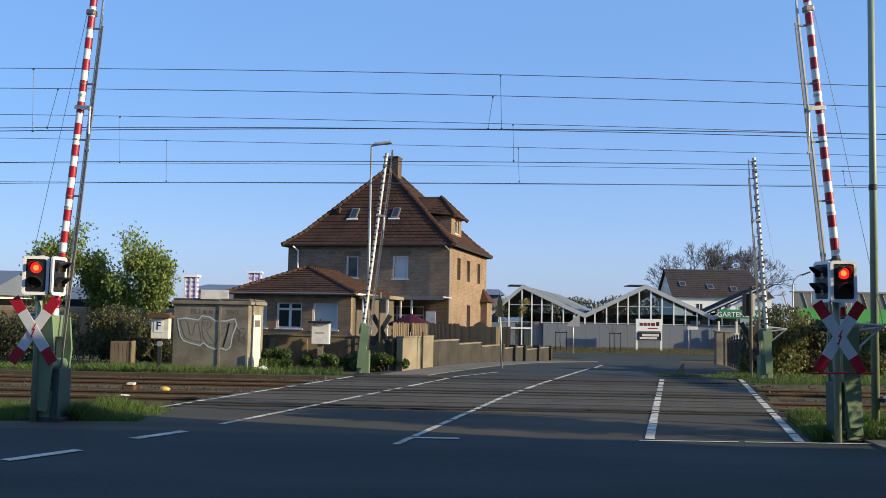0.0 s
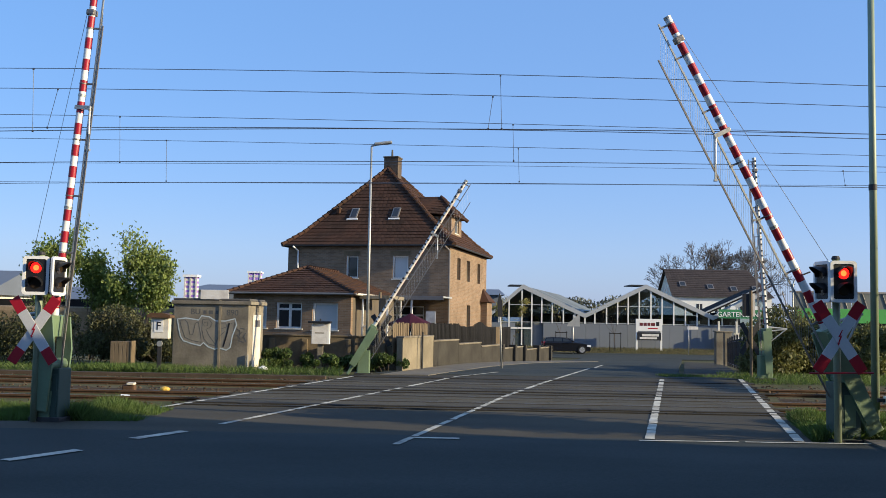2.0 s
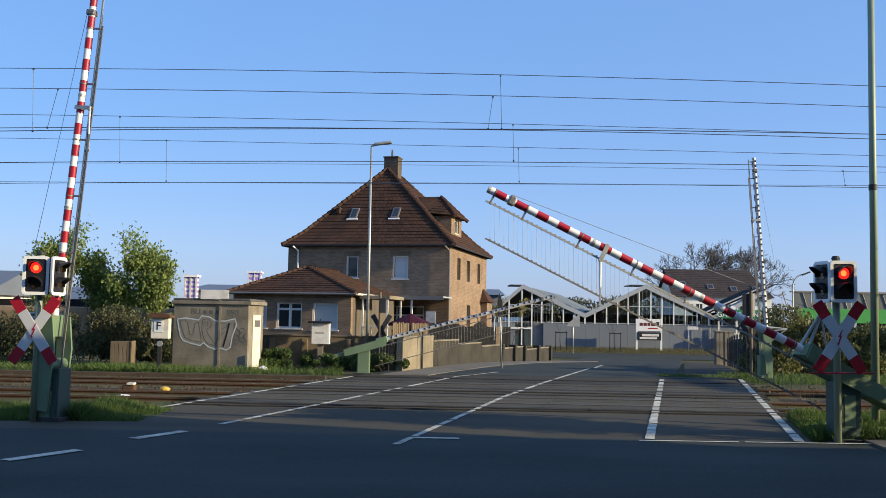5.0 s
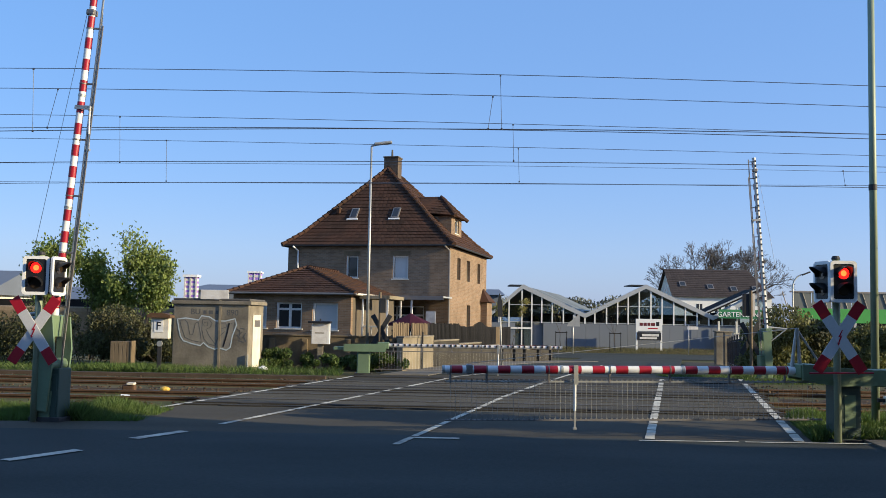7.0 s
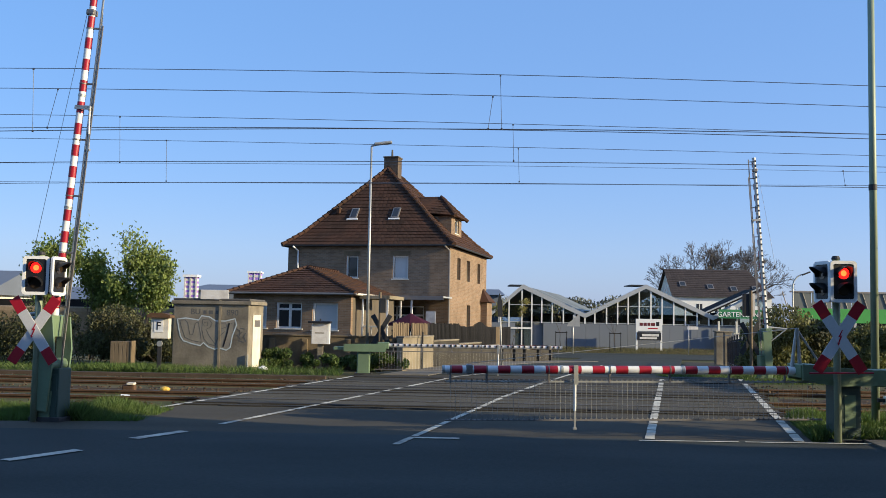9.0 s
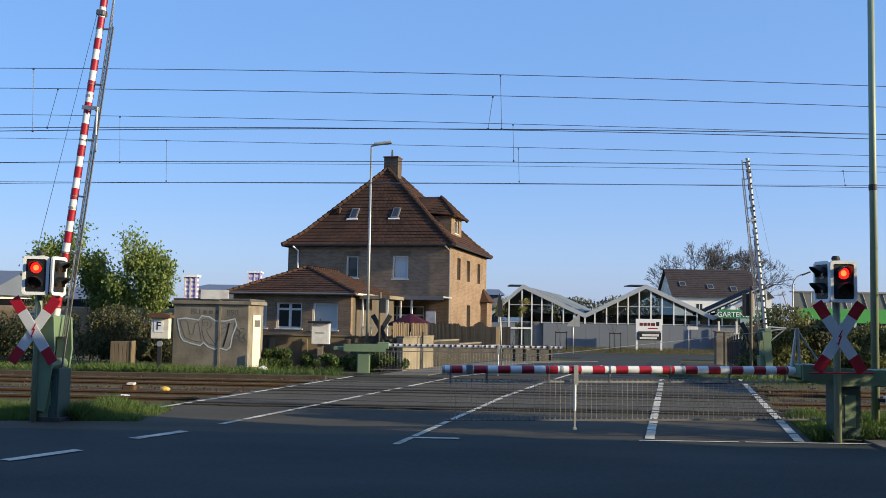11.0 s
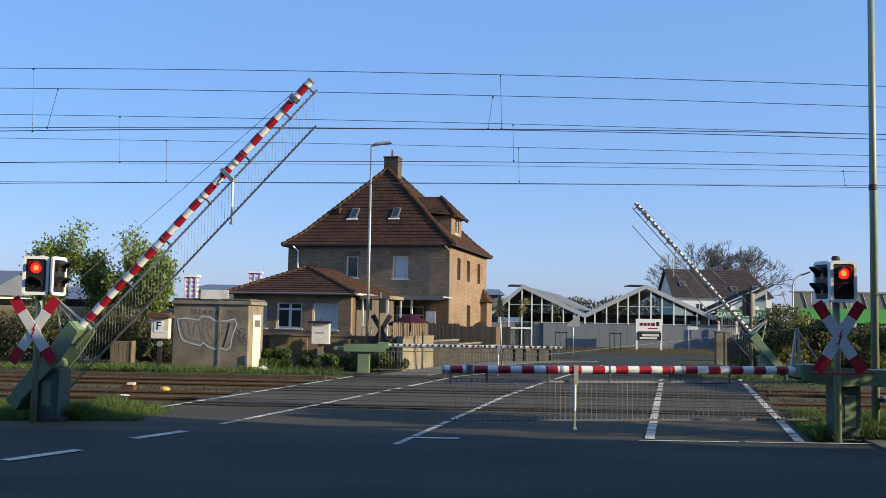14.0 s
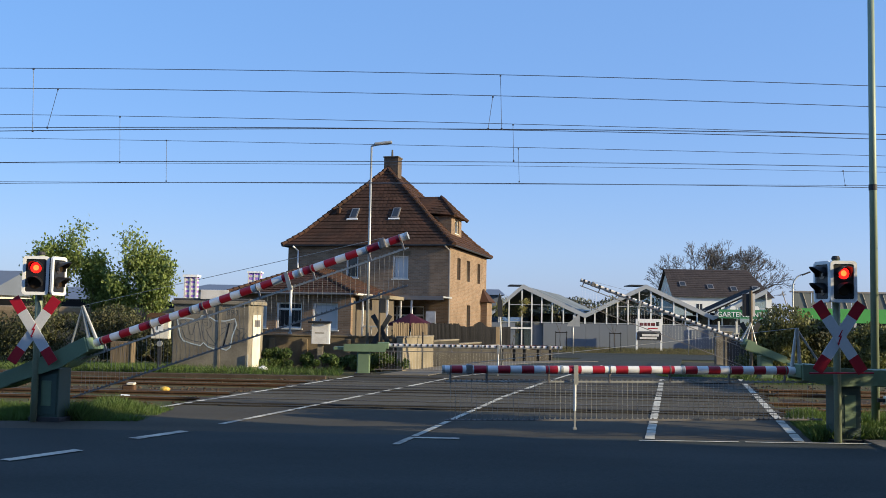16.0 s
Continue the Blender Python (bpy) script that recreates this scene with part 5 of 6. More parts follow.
def shop_sign():
    s = base("shop_entrance_sign", pose(23.3, 79.2, -0.4), "green entrance sign with white letters over pale pillars", "sign")
    part("board", B(0.2, 4.4, 0, 0.15, 2.65, 3.4), SIGN_GREEN, s)
    letters("GARTENCENTER", 0.6, WHITE, s, pose(2.3, -0.02, 2.78, 90, 0, 0), depth=0.02)
    for x in (0.6, 1.75, 2.6):
        part("knob", R((x + 0.8, 0.05, 3.5), (x + 0.8, 0.1, 3.5), 0.24, n=14), WHITE, s)
    for x in (0.0, 1.5):
        part("pillar", B(x, x + 0.42, -0.3, 0.3, -0.2, 1.45), CREAM, s)
        part("pillar_post", B(x + 0.1, x + 0.25, -0.05, 0.1, 1.45, 2.4), CREAM, s)
    b = base("advert_board", pose(17.35, 78.3, -0.42), "white advert board on two posts on the verge", "sign")
    for x in (-1.1, 0.95):
        part("post", B(x, x + 0.15, -0.06, 0.06, -0.2, 2.45), WHITE, b)
    part("upper_plate", B(-1.1, 1.1, -0.09, -0.062, 1.5, 2.5), WHITE, b)
    part("lower_plate", B(-1.0, 1.0, -0.09, -0.062, 0.72, 1.38), BLACK, b)
    for z, x0, x1, h, mt in ((1.92, -0.8, -0.52, 0.26, EMBLEM), (1.92, -0.47, -0.19, 0.26, EMBLEM), (1.92, -0.14, 0.1, 0.26, EMBLEM), (1.92, 0.15, 0.5, 0.26, EMBLEM), (1.66, -0.1, 0.72, 0.1, RED), (1.05, -0.6, 0.82, 0.2, WHITE_D), (0.82, -0.78, 0.66, 0.16, WHITE_D)):
        part("lettering_bar", B(x0, x1, -0.096, -0.091, z, z + h), mt, b)
    part("emblem", B(0.58, 0.85, -0.096, -0.091, 1.92, 2.26), BLACK, b)


shop_sign()


def barn():
    h = base("white_farmhouse", pose(0, 130.0, 0), "white farmhouse with a brown tiled saddle roof", "house")
    x0, x1, D = 32.0, 46.2, 9.0
    part("wall_front", B(x0 + 0.3, x1 - 0.3, 0, 0.3, -1, 5.6), WHITE, h)
    bm = bmesh.new()
    prism(bm, [(0.3, 0, -1), (D, 0, -1), (D, 0, 5.6), (D / 2, 0, 9.4), (0.3, 0, 5.6)], 0.3)
    bm.transform(Matrix.Translation((x0 + 0.6, 0, 0)) @ Matrix.Rotation(radians(90), 4, "Z"))
    part("wall_gable", bm, CREAM, h)
    part("wall_back", B(x0 + 0.3, x1 - 0.3, D - 0.3, D, -1, 5.6), CREAM, h)
    bm, tb = bmesh.new(), bmesh.new()
    a = [(x0 - 0.1, -0.5, 5.45), (x1, -0.5, 5.45), (x1 - 2.2, D / 2, 9.55), (x0 - 0.1, D / 2, 9.55), (x1, D + 0.5, 5.45), (x0 - 0.1, D + 0.5, 5.45)]
    poly(bm, [a[0], a[1], a[2], a[3]])
    poly(bm, [a[3], a[2], a[4], a[5]])
    poly(bm, [a[1], a[4], a[2]])
    r = part("roof", bm, TILE_GREY, h)
    tiles(tb, (a[0], a[1], a[2], a[3]), 0.45, 0.4)
    tagged(part("roof_tiles", tb, TILE_GREY, r), kind="stuff")
    pitch = math.degrees(math.atan2(4.1, D / 2 + 0.5))
    for x, z in ((33.9, 7.2), (37.7, 6.9), (40.9, 6.6), (44.0, 6.7)):
        y = -0.5 + (z - 5.45) * (D / 2 + 0.5) / 4.1
        s = part("skylight", B(-0.45, 0.45, -0.55, 0.55, 0.03, 0.16), GUTTER, h, at=pose(x, y, z, pitch, 0, 0))
        part("pane", B(-0.34, 0.34, -0.42, 0.42, 0.162, 0.17), PANE_D, s)
    for x in (35.4, 38.0, 39.4, 41.5):
        w = part("window", B(x, x + 0.85, -0.03, -0.004, 3.2, 4.5), PANE_D, h)
        part("frame", B(x + 0.38, x + 0.46, -0.045, -0.031, 3.2, 4.5), FRAME_W, w)
    for y in (3.4, 5.2):
        part("window", B(x0 + 0.29, x0 + 0.296, y, y + 0.6, 6.0, 6.9), PANE_D, h)


barn()


# ---- plants ----
def limbs(segs, p, d, length, r, depth, rnd, spread, ends, up=0.1, split=(2, 3), shrink=(0.68, 0.84)):
    """Branches that fork: appends (from, to, radius, radius)."""
    n = 3
    for i in range(n):
        q = p + d * length / n
        r2 = r * (1 - 0.12)
        segs.append((p.copy(), q.copy(), r, r2))
        p, r = q, r2
        d = (d + Vector((rnd.gauss(0, 0.09), rnd.gauss(0, 0.09), rnd.gauss(0, 0.06) + up * 0.3))).normalized()
    ends.append((p.copy(), depth))
    if depth <= 0:
        return
    for k in range(rnd.randint(*split)):
        v = (d + Vector((rnd.gauss(0, spread), rnd.gauss(0, spread), rnd.gauss(0, spread * 0.6) + up))).normalized()
        limbs(segs, p, v, length * rnd.uniform(*shrink), r * rnd.uniform(0.55, 0.78), depth - 1, rnd, spread, ends, up, split, shrink)


def branch_mesh(segs, sides=4):
    vs, fs = [], []
    for p, q, r0, r1 in segs:
        d = (q - p)
        a = d.orthogonal().normalized()
        b = d.normalized().cross(a)
        k = len(vs)
        for c, r in ((p, r0), (q, r1)):
            for i in range(sides):
                t = 2 * math.pi * i / sides
                vs.append(c + (a * math.cos(t) + b * math.sin(t)) * r)
        for i in range(sides):
            j = (i + 1) % sides
            fs.append((k + i, k + j, k + sides + j, k + sides + i))
    me = bpy.data.meshes.new("branches")
    me.from_pydata(vs, [], fs)
    return me


def leaf_mesh(points, size, rnd):
    vs, fs = [], []
    for p in points:
        s = size * rnd.uniform(0.6, 1.3)
        e = Euler((rnd.uniform(0, 6.3), rnd.uniform(0, 6.3), rnd.uniform(0, 6.3))).to_matrix()
        k = len(vs)
        for x, y, z in ((-0.5, 0, 0), (-0.1, -0.32, 0.06), (0.6, 0, 0), (-0.1, 0.32, 0.06)):
            vs.append(Vector(p) + e @ Vector((x * s, y * s, z * s)))
        fs.append((k, k + 1, k + 2, k + 3))
    me = bpy.data.meshes.new("leaves")
    me.from_pydata(vs, [], fs)
    return me


def tree(x, y, h, seed, label, leafmat, per=30, leaf=0.1, depth=4, shrink=(0.68, 0.84), stems=1, spread=0.45, r=0.1, first=0.35, sigma=0.22, up=0.12, name="tree", split=(2, 3), category="tree", twig=0.0, rz=0.0, taper=0.0):
    rnd = random.Random(seed)
    t = base(name, pose(x, y, land(x, y), 0, 0, rz), label, category)
    segs, ends = [], []
    for s in range(stems):
        d = Vector((rnd.gauss(0, 0.2 if stems > 1 else 0.04), rnd.gauss(0, 0.2 if stems > 1 else 0.04), 1)).normalized()
        limbs(segs, Vector((rnd.gauss(0, 0.15 * (stems > 1)), rnd.gauss(0, 0.15 * (stems > 1)), -0.2)), d, h * first * rnd.uniform(0.85, 1.1), r, depth, rnd, spread, ends, up, split, shrink)
    top = max(e[0].z for e in ends)
    k = h / top

    def shaped(v):
        """Draws the crown in towards its top."""
        v = v * k
        f = 1 + taper * (0.5 - v.z / h)
        return Vector((v.x * f, v.y * f, v.z))
    segs = [(shaped(p), shaped(q), max(a, twig), max(b, twig)) for p, q, a, b in segs]
    me = branch_mesh(segs)
    me.materials.append(BARK)
    tr_ = new("trunk", me)
    tr_.parent = t
    if leafmat:
        pts = []
        for p, dp in ends:
            if dp <= 3:
                c = shaped(p)
                for i in range(per if dp < 2 else per // 2):
                    pts.append((c.x + rnd.gauss(0, sigma), c.y + rnd.gauss(0, sigma), c.z + rnd.gauss(0, sigma * 0.8)))
        me = leaf_mesh(pts, leaf, rnd)
        me.materials.append(leafmat)
        cr = new("crown", me)
        cr.parent = t
    return t


GT = "leafy green spring tree beside the railway"
for x, y, h, st, seed, rz in ((-15.7, 37.8, 5.45, 5, 137, 205), (-14.4, 38.6, 4.3, 4, 137, 110), (-12.0, 38.0, 5.25, 5, 137, 20), (-13.3, 38.5, 3.6, 3, 33, 0)):
    tree(x, y, h, seed, GT, LEAF, per=12, leaf=0.135, depth=5, stems=st, r=0.05, first=0.2, sigma=0.18, spread=0.26, up=0.32, shrink=(0.5, 0.98), rz=rz, taper=0.65)
BT = "large bare tree with fine twigs behind the farmhouse"


def bare_tree(x, y, trunk, reach, limbs_n, seed, lean):
    """A spreading leafless crown: main limbs fan out from a short trunk and fork into fine twigs."""
    rnd = random.Random(seed)
    t = base("tree", pose(x, y, land(x, y)), BT, "tree")
    segs, ends = [(Vector((0, 0, -0.3)), Vector((0, 0, trunk)), 0.6, 0.5)], []
    for i in range(limbs_n):
        side = -1.15 + 2.3 * (i + 0.5) / limbs_n + rnd.gauss(0, 0.06) + lean
        d = Vector((math.sin(side), rnd.gauss(0, 0.45), math.cos(side))).normalized()
        limbs(segs, Vector((0, 0, trunk * rnd.uniform(0.75, 1.0))), d, reach * rnd.uniform(0.85, 1.1), 0.3, 5, rnd, 0.42, ends, 0.05, (3, 3), (0.62, 0.8))
    segs = [(p, q, max(r0, 0.02), max(r1, 0.017)) for p, q, r0, r1 in segs]
    me = branch_mesh(segs)
    me.materials.append(BARK_FAR)
    o = new("trunk", me)
    o.parent = t


bare_tree(41.3, 150.0, 6.0, 3.5, 9, 21, -0.1)
bare_tree(48.4, 152.0, 6.2, 3.35, 8, 27, 0.1)


# out of view; added so its crown shades the right-hand signal and boom end
tree(11.4, 13.1, 4.0, 71, "unseen leafy tree added to shade the right signal", LEAF, per=44, leaf=0.17, depth=4, stems=3, r=0.05, first=0.5, sigma=0.3, spread=0.26, up=0.3)


def bush(x, y, w, d, h, n, leafmat, seed, label, leaf=0.09, lift=0.0):
    rnd = random.Random(seed)
    b = base("bush", pose(x, y, land(x, y) + lift), label, "bush")
    pts = []
    lumps = [(rnd.uniform(-w, w) * 0.5, rnd.uniform(-d, d) * 0.5, rnd.uniform(0.15, 0.72) * h, rnd.uniform(0.16, 0.34) * h) for i in range(max(5, int(w * 4)))]
    for i in range(n):
        lx, ly, lz, r = rnd.choice(lumps)
        v = Vector((rnd.gauss(0, 1), rnd.gauss(0, 1), rnd.gauss(0, 1))).normalized() * r * rnd.uniform(0.6, 1.08)
        pts.append((lx + v.x * 1.3, ly + v.y, max(0.02, lz + v.z)))
    me = leaf_mesh(pts, leaf, rnd)
    me.materials.append(leafmat)
    f = new("foliage", me)
    f.parent = b
    segs = []
    for lx, ly, lz, r in lumps:
        segs.append((Vector((lx * 0.4, ly * 0.4, -0.1)), Vector((lx, ly, lz)), 0.02, 0.008))
        for k in range(3):
            segs.append((Vector((lx, ly, lz)), Vector((lx, ly, lz)) + Vector((rnd.gauss(0, r * 0.6), rnd.gauss(0, r * 0.6), r * rnd.uniform(0.5, 1.2))), 0.008, 0.004))
    me = branch_mesh(segs)
    me.materials.append(BARK)
    s = new("stem", me)
    s.parent = b


DB = "dark tangled bush beside the railway"
for i, (x, y, w, h) in enumerate(((-18.2, 35.0, 3.4, 2.2), (-15.6, 34.0, 3.4, 2.4), (-13.0, 34.5, 3.0, 2.3), (-20.5, 33.0, 3.6, 2.0), (-11.3, 34.6, 2.6, 2.1), (-10.0, 34.8, 2.2, 1.9))):
    bush(x, y, w, 1.6, h, 8000, LEAF_D, 40 + i, DB)
for i, (x, y, w, h) in enumerate(((-6.4, 32.4, 1.4, 0.55), (-5.5, 32.4, 1.8, 0.7), (-4.5, 32.5, 1.7, 0.55), (-3.5, 32.6, 1.8, 0.62), (-2.7, 32.5, 1.4, 0.5), (-1.8, 31.6, 1.5, 0.75))):
    bush(x, y, w, 0.7, h, 3600, LEAF_W, 50 + i, "low green weeds at the foot of the wall", leaf=0.08)
HB = "brown-green hedge bush behind the barrier"
for i, (x, y, w, h) in enumerate(((12.3, 33.5, 2.2, 2.55), (13.5, 34.0, 2.0, 2.4), (15.2, 34.4, 2.4, 1.9), (17.4, 36.0, 3.0, 1.9), (19.6, 37.0, 3.0, 1.9))):
    bush(x, y, w, 1.5, h, 15000, LEAF_D if i == 1 else LEAF_H, 60 + i, HB, leaf=0.12)


def tuft_field(name, region, n, h, seed, label, mat=None):
    rnd = random.Random(seed)
    vs, fs = [], []
    for i in range(n):
        x, y, k = region(rnd)
        z = land(x, y) - 0.07
        a = rnd.uniform(0, 6.3)
        w, hh = rnd.uniform(0.003, 0.006), h * k * rnd.uniform(0.5, 1.2)
        lean = Vector((rnd.gauss(0, 0.45), rnd.gauss(0, 0.45), 1)).normalized() * hh
        dx, dy = math.cos(a) * w, math.sin(a) * w
        q = len(vs)
        vs += [(x - dx, y - dy, z), (x + dx, y + dy, z), (x + dx * 0.6 + lean.x * 0.5, y + dy * 0.6 + lean.y * 0.5, z + lean.z * 0.6), (x + lean.x, y + lean.y, z + lean.z)]
        fs.append((q, q + 1, q + 2, q + 3))
    me = bpy.data.meshes.new(name)
    me.from_pydata(vs, [], fs)
    me.materials.append(mat or BLADE)
    tagged(new(name, me), label, "grass", kind="stuff")


def left_bank(rnd):
    x = rnd.uniform(-12, -5.0)
    k = 1.0 if x > -6.2 else 0.7
    y = rnd.uniform(15.55, 17.6)
    return x, y, k * (1.0 - 0.5 * smoothstep(-6.2, -5.0, x)) * (0.6 + 0.6 * noise.noise((x * 1.2, y * 1.2, 0)) + 0.3)


def right_bank(rnd):
    x = rnd.uniform(5.75, 12.0)
    y = rnd.uniform(14.65, 17.4)
    if x < road_right(y) + 0.1:
        x = road_right(y) + rnd.uniform(0.05, 0.5)
    return x, y, 0.7 + 0.6 * noise.noise((x * 1.2, y * 1.2, 5)) + 0.3


tuft_field("grass_verge", left_bank, 60000, 0.34, 1, "long green grass on the verge by the rails")
tuft_field("grass_verge", right_bank, 80000, 0.27, 2, "long green grass round the signal post")
tuft_field("grass_strip", lambda r: (r.gauss(-10.0, 0.9) if r.random() < 0.55 else r.uniform(-16, -3.2), r.uniform(29.4, 31.2), 0.9), 14000, 0.3, 3, "green grass strip behind the rails")
tuft_field("grass_strip", lambda r: (r.uniform(9.6, 20), r.uniform(29.0, 33), 0.8), 12000, 0.3, 4, "grass strip behind the rails")
tuft_field("grass_strip", lambda r: (r.uniform(7, 24), r.uniform(75.6, 79.4), 1), 16000, 0.2, 5, "dry grass verge before the garden centre", BLADE_DRY)


tuft_field("grass_edge", lambda r: (r.uniform(7.3, 9.6), r.uniform(30.9, 32.0), 0.6), 4000, 0.26, 6, "thin grass edge before the footpath")


# ---- distance ----
def shed(name, x0, x1, y0, y1, zt, zr, wallm, roofm, label, cat="shed"):
    s = base(name, pose(0, 0, 0), label, cat)
    part("walls", B(x0, x1, y0, y1, -1.2, zt), wallm, s)
    bm = bmesh.new()
    prism(bm, [(0, 0, 0), (y1 - y0 + 0.8, 0, 0), ((y1 - y0) / 2 + 0.4, 0, zr - zt)], x1 - x0 + 0.8)
    bm.transform(Matrix.Translation((x1 + 0.4, y0 - 0.4, zt + 0.005)) @ Matrix.Rotation(radians(90), 4, "Z"))
    part("roof", bm, roofm, s)
    return s


shed("long_hall", -60, -29.5, 85, 100, 3.0, 4.3, GH_WALL, BLUE_ROOF, "long low hall with a pale blue-grey roof")
shed("long_hall", -26, 6, 95, 115, 4.3, 5.2, GH_WALL, BLUE_ROOF, "low pale hall behind the annex")
shed("farm_shed", -62, -33.5, 68, 80, 3.0, 5.0, CREAM, BLUE_ROOF, "cream shed with a slate blue roof")
part("bank", B(-40, -13.0, 58, 60, -1, 2.15, bev=0.3), SOIL, base("earth_bank", pose(0, 0, 0), "bare brown earth bank behind the bushes", "bank", kind="structure"))
part("boards", B(-40, -12.5, 61, 61.2, -1, 2.6), WOOD_D, base("boundary_fence", pose(0, 0, 0), "long dark boundary fence", "fence", kind="structure"))


def tower(x, y, z0, z1, w, b):
    t = base("crate_stack", pose(x, y, land(x, y)), "purple and white banded stack above the roofs", "crate stack", "crate stacks")
    z = z0
    k = 0
    part("frame", B(-w / 2 - 0.05, w / 2 + 0.05, -w / 2 - 0.05, w / 2 + 0.05, 0, z0, bev=0.02), GALV, t)
    while z < z1 - 0.05:
        part("band", B(-w / 2, w / 2, -w / 2, w / 2, z, z + b, bev=0.01), PURPLE if k % 2 else WHITE_D, t)
        z += b + 0.005
        k += 1
    for x in (-w / 2 - 0.04, -0.04, w / 2 - 0.04):
        part("upright", B(x, x + 0.14, -w / 2 - 0.06, -w / 2 - 0.005, z0, z1), WHITE_D, t)
    part("rim", B(-w / 2 - 0.15, w / 2 + 0.15, -w / 2 - 0.15, w / 2 + 0.15, z1, z1 + 0.2), WHITE, t)


tower(-21.5, 80.0, 3.8, 5.7, 0.95, 0.19)
tower(-24.1, 120.0, 6.2, 7.95, 1.5, 0.29)


def far_glass():
    g = base("far_greenhouse", pose(0, 0, 0), "long low far greenhouse with grey glass roofs", "greenhouse")
    for k in range(26):
        x = 42 + k * 2.4
        bm = bmesh.new()
        prism(bm, [(x, 112, 2.2), (x + 2.3, 112, 2.2), (x + 2.3, 112, 5.7), (x, 112, 5.7)], 0.06)
        part("pane", bm, ROOFPANE, g)
        part("bar", R((x, 111.95, 2.0), (x - 1.2, 111.95, 5.8), 0.06, n=4), GUTTER, g)
    part("ridge", B(41.8, 105, 111.9, 112.3, 5.7, 5.9), GUTTER, g)
    part("green_screen", B(38, 105, 100, 100.2, 2.1, 3.6), MESHGREEN, g, "bright green wind screen")
    part("screen_base", B(38, 105, 100.3, 100.5, -1.0, 2.1), INNER, g)
    for k in range(12):
        part("screen_post", B(44 + k * 2.1, 44.3 + k * 2.1, 99.8, 99.95, -1.0, 2.1), GALV, g)
    part("low_wall", B(32, 105, 90, 90.3, -1, 0.9), PAVE, g)


far_glass()


def far_woods():
    rnd = random.Random(9)
    pts = []
    for i in range(60):
        x = rnd.uniform(-60, 150)
        y = rnd.uniform(240, 300)
        r = rnd.uniform(3, 6)
        top = rnd.uniform(5, 9)
        for k in range(420):
            v = Vector((rnd.gauss(0, 1), rnd.gauss(0, 1), rnd.gauss(0, 1))).normalized() * r * rnd.uniform(0.5, 1)
            pts.append((x + v.x * 1.2, y + v.y, max(0, top - r * 0.6 + v.z * 0.7)))
    me = leaf_mesh(pts, 0.7, rnd)
    me.materials.append(LEAF_FAR)
    tagged(new("far_trees", me), "hazy line of distant trees", "trees", kind="stuff")


far_woods()


def saplings():
    tree(5.55, 76.6, 4.2, 81, "young willow with yellow spring leaves", LEAF_Y, per=16, leaf=0.13, depth=3, stems=2, r=0.035, first=0.3, sigma=0.14, spread=0.14, up=0.3)
    for i, (x, h) in enumerate(((9.85, 3.6), (14.3, 3.9))):
        tree(x, 77.2, h, 83 + i, "thin young street tree between stakes", LEAF_Y, per=3, leaf=0.12, depth=3, stems=1, r=0.05, first=0.6, sigma=0.25, spread=0.3, up=0.2)
        s = base("tree_stake", pose(x, 77.0, land(x, 77.0)), "timber stake frame round a young tree", "stake", "tree stakes")
        for k in (-0.45, 0.45):
            part("stake", R((k, 0, -0.2), (k, 0, 1.55), 0.03, n=8), WOOD_D, s)
        part("cross_bar", B(-0.5, 0.5, -0.02, 0.02, 1.42, 1.48), WOOD_D, s)


saplings()


def side_fence():
    f = base("iron_railing", pose(0, 0, 0), "grey iron railing beside the far footpath", "railing")
    a, b = Vector((15.3, 50.0, 0)), Vector((11.15, 34.5, 0))
    n = 90
    me = None
    ang = math.degrees(math.atan2(b.y - a.y, b.x - a.x))
    for i in range(n + 1):
        p = a.lerp(b, i / n)
        z = land(p.x, p.y)
        m = pose(p.x, p.y, z, 0, 0, ang)
        if i % 15 == 0:
            part("post", B(-0.04, 0.04, -0.04, 0.04, -0.2, 1.4), DARKM, f, at=m)
        elif me is None:
            me = part("bar", R((0, 0, 0.1), (0, 0, 1.2), 0.011, n=5), DARKM, f, at=m).data
        else:
            share("bar", me, f, m)
    for z in (0.12, 1.18):
        part("rail", R((a.x, a.y, land(a.x, a.y) + z), (b.x, b.y, land(b.x, b.y) + z), 0.022, n=5), DARKM, f)
    for x, y in ((15.1, 51.0), (15.75, 51.6)):
        g = base("gate_pillar", pose(x, y, land(x, y)), "square grey gate pillar by the footpath", "pillar", "gate pillars")
        part("shaft", B(-0.19, 0.19, -0.19, 0.19, -0.2, 1.75, bev=0.02), CONCRETE, g)
        part("cap", B(-0.24, 0.24, -0.24, 0.24, 1.752, 1.83, bev=0.02), CONCRETE, g)


side_fence()


# unseen blocks added beside and behind the viewer; their shade lies over the foreground
def shade_block():
    s = base("unseen_blocker", pose(0, 0, 0), "unseen stepped blocks added to shade the foreground", "building", kind="structure")
    # stepped to shape the edge of the shade on the road
    for x0, x1, y1 in ((6.8, 15.8, 9.8), (15.8, 17.2, 9.0), (17.2, 18.5, 8.4), (18.5, 20.6, 8.0), (20.6, 24.0, 7.5), (24.0, 60.0, 7.0)):
        part("wall", B(x0 + 0.004, x1, -26, y1, -0.2, 6.6), HBRICK, s)
        part("roof_slab", B(x0 + 0.004, x1, -26.2, y1 + 0.05, 6.602, 6.8), ROOFING, s)
    # added out of view to cut the skylight on the foreground
    r = base("unseen_blocker", pose(0, 0, 0), "unseen block added to cut skylight on the foreground", "building", kind="structure")
    part("wall", B(-46, 13.1, -24, -13, -0.2, 9.0), HBRICK, r)
    part("roof_slab", B(-46.2, 13.12, -24.2, -12.8, 9.002, 9.3), ROOFING, r)


shade_block()


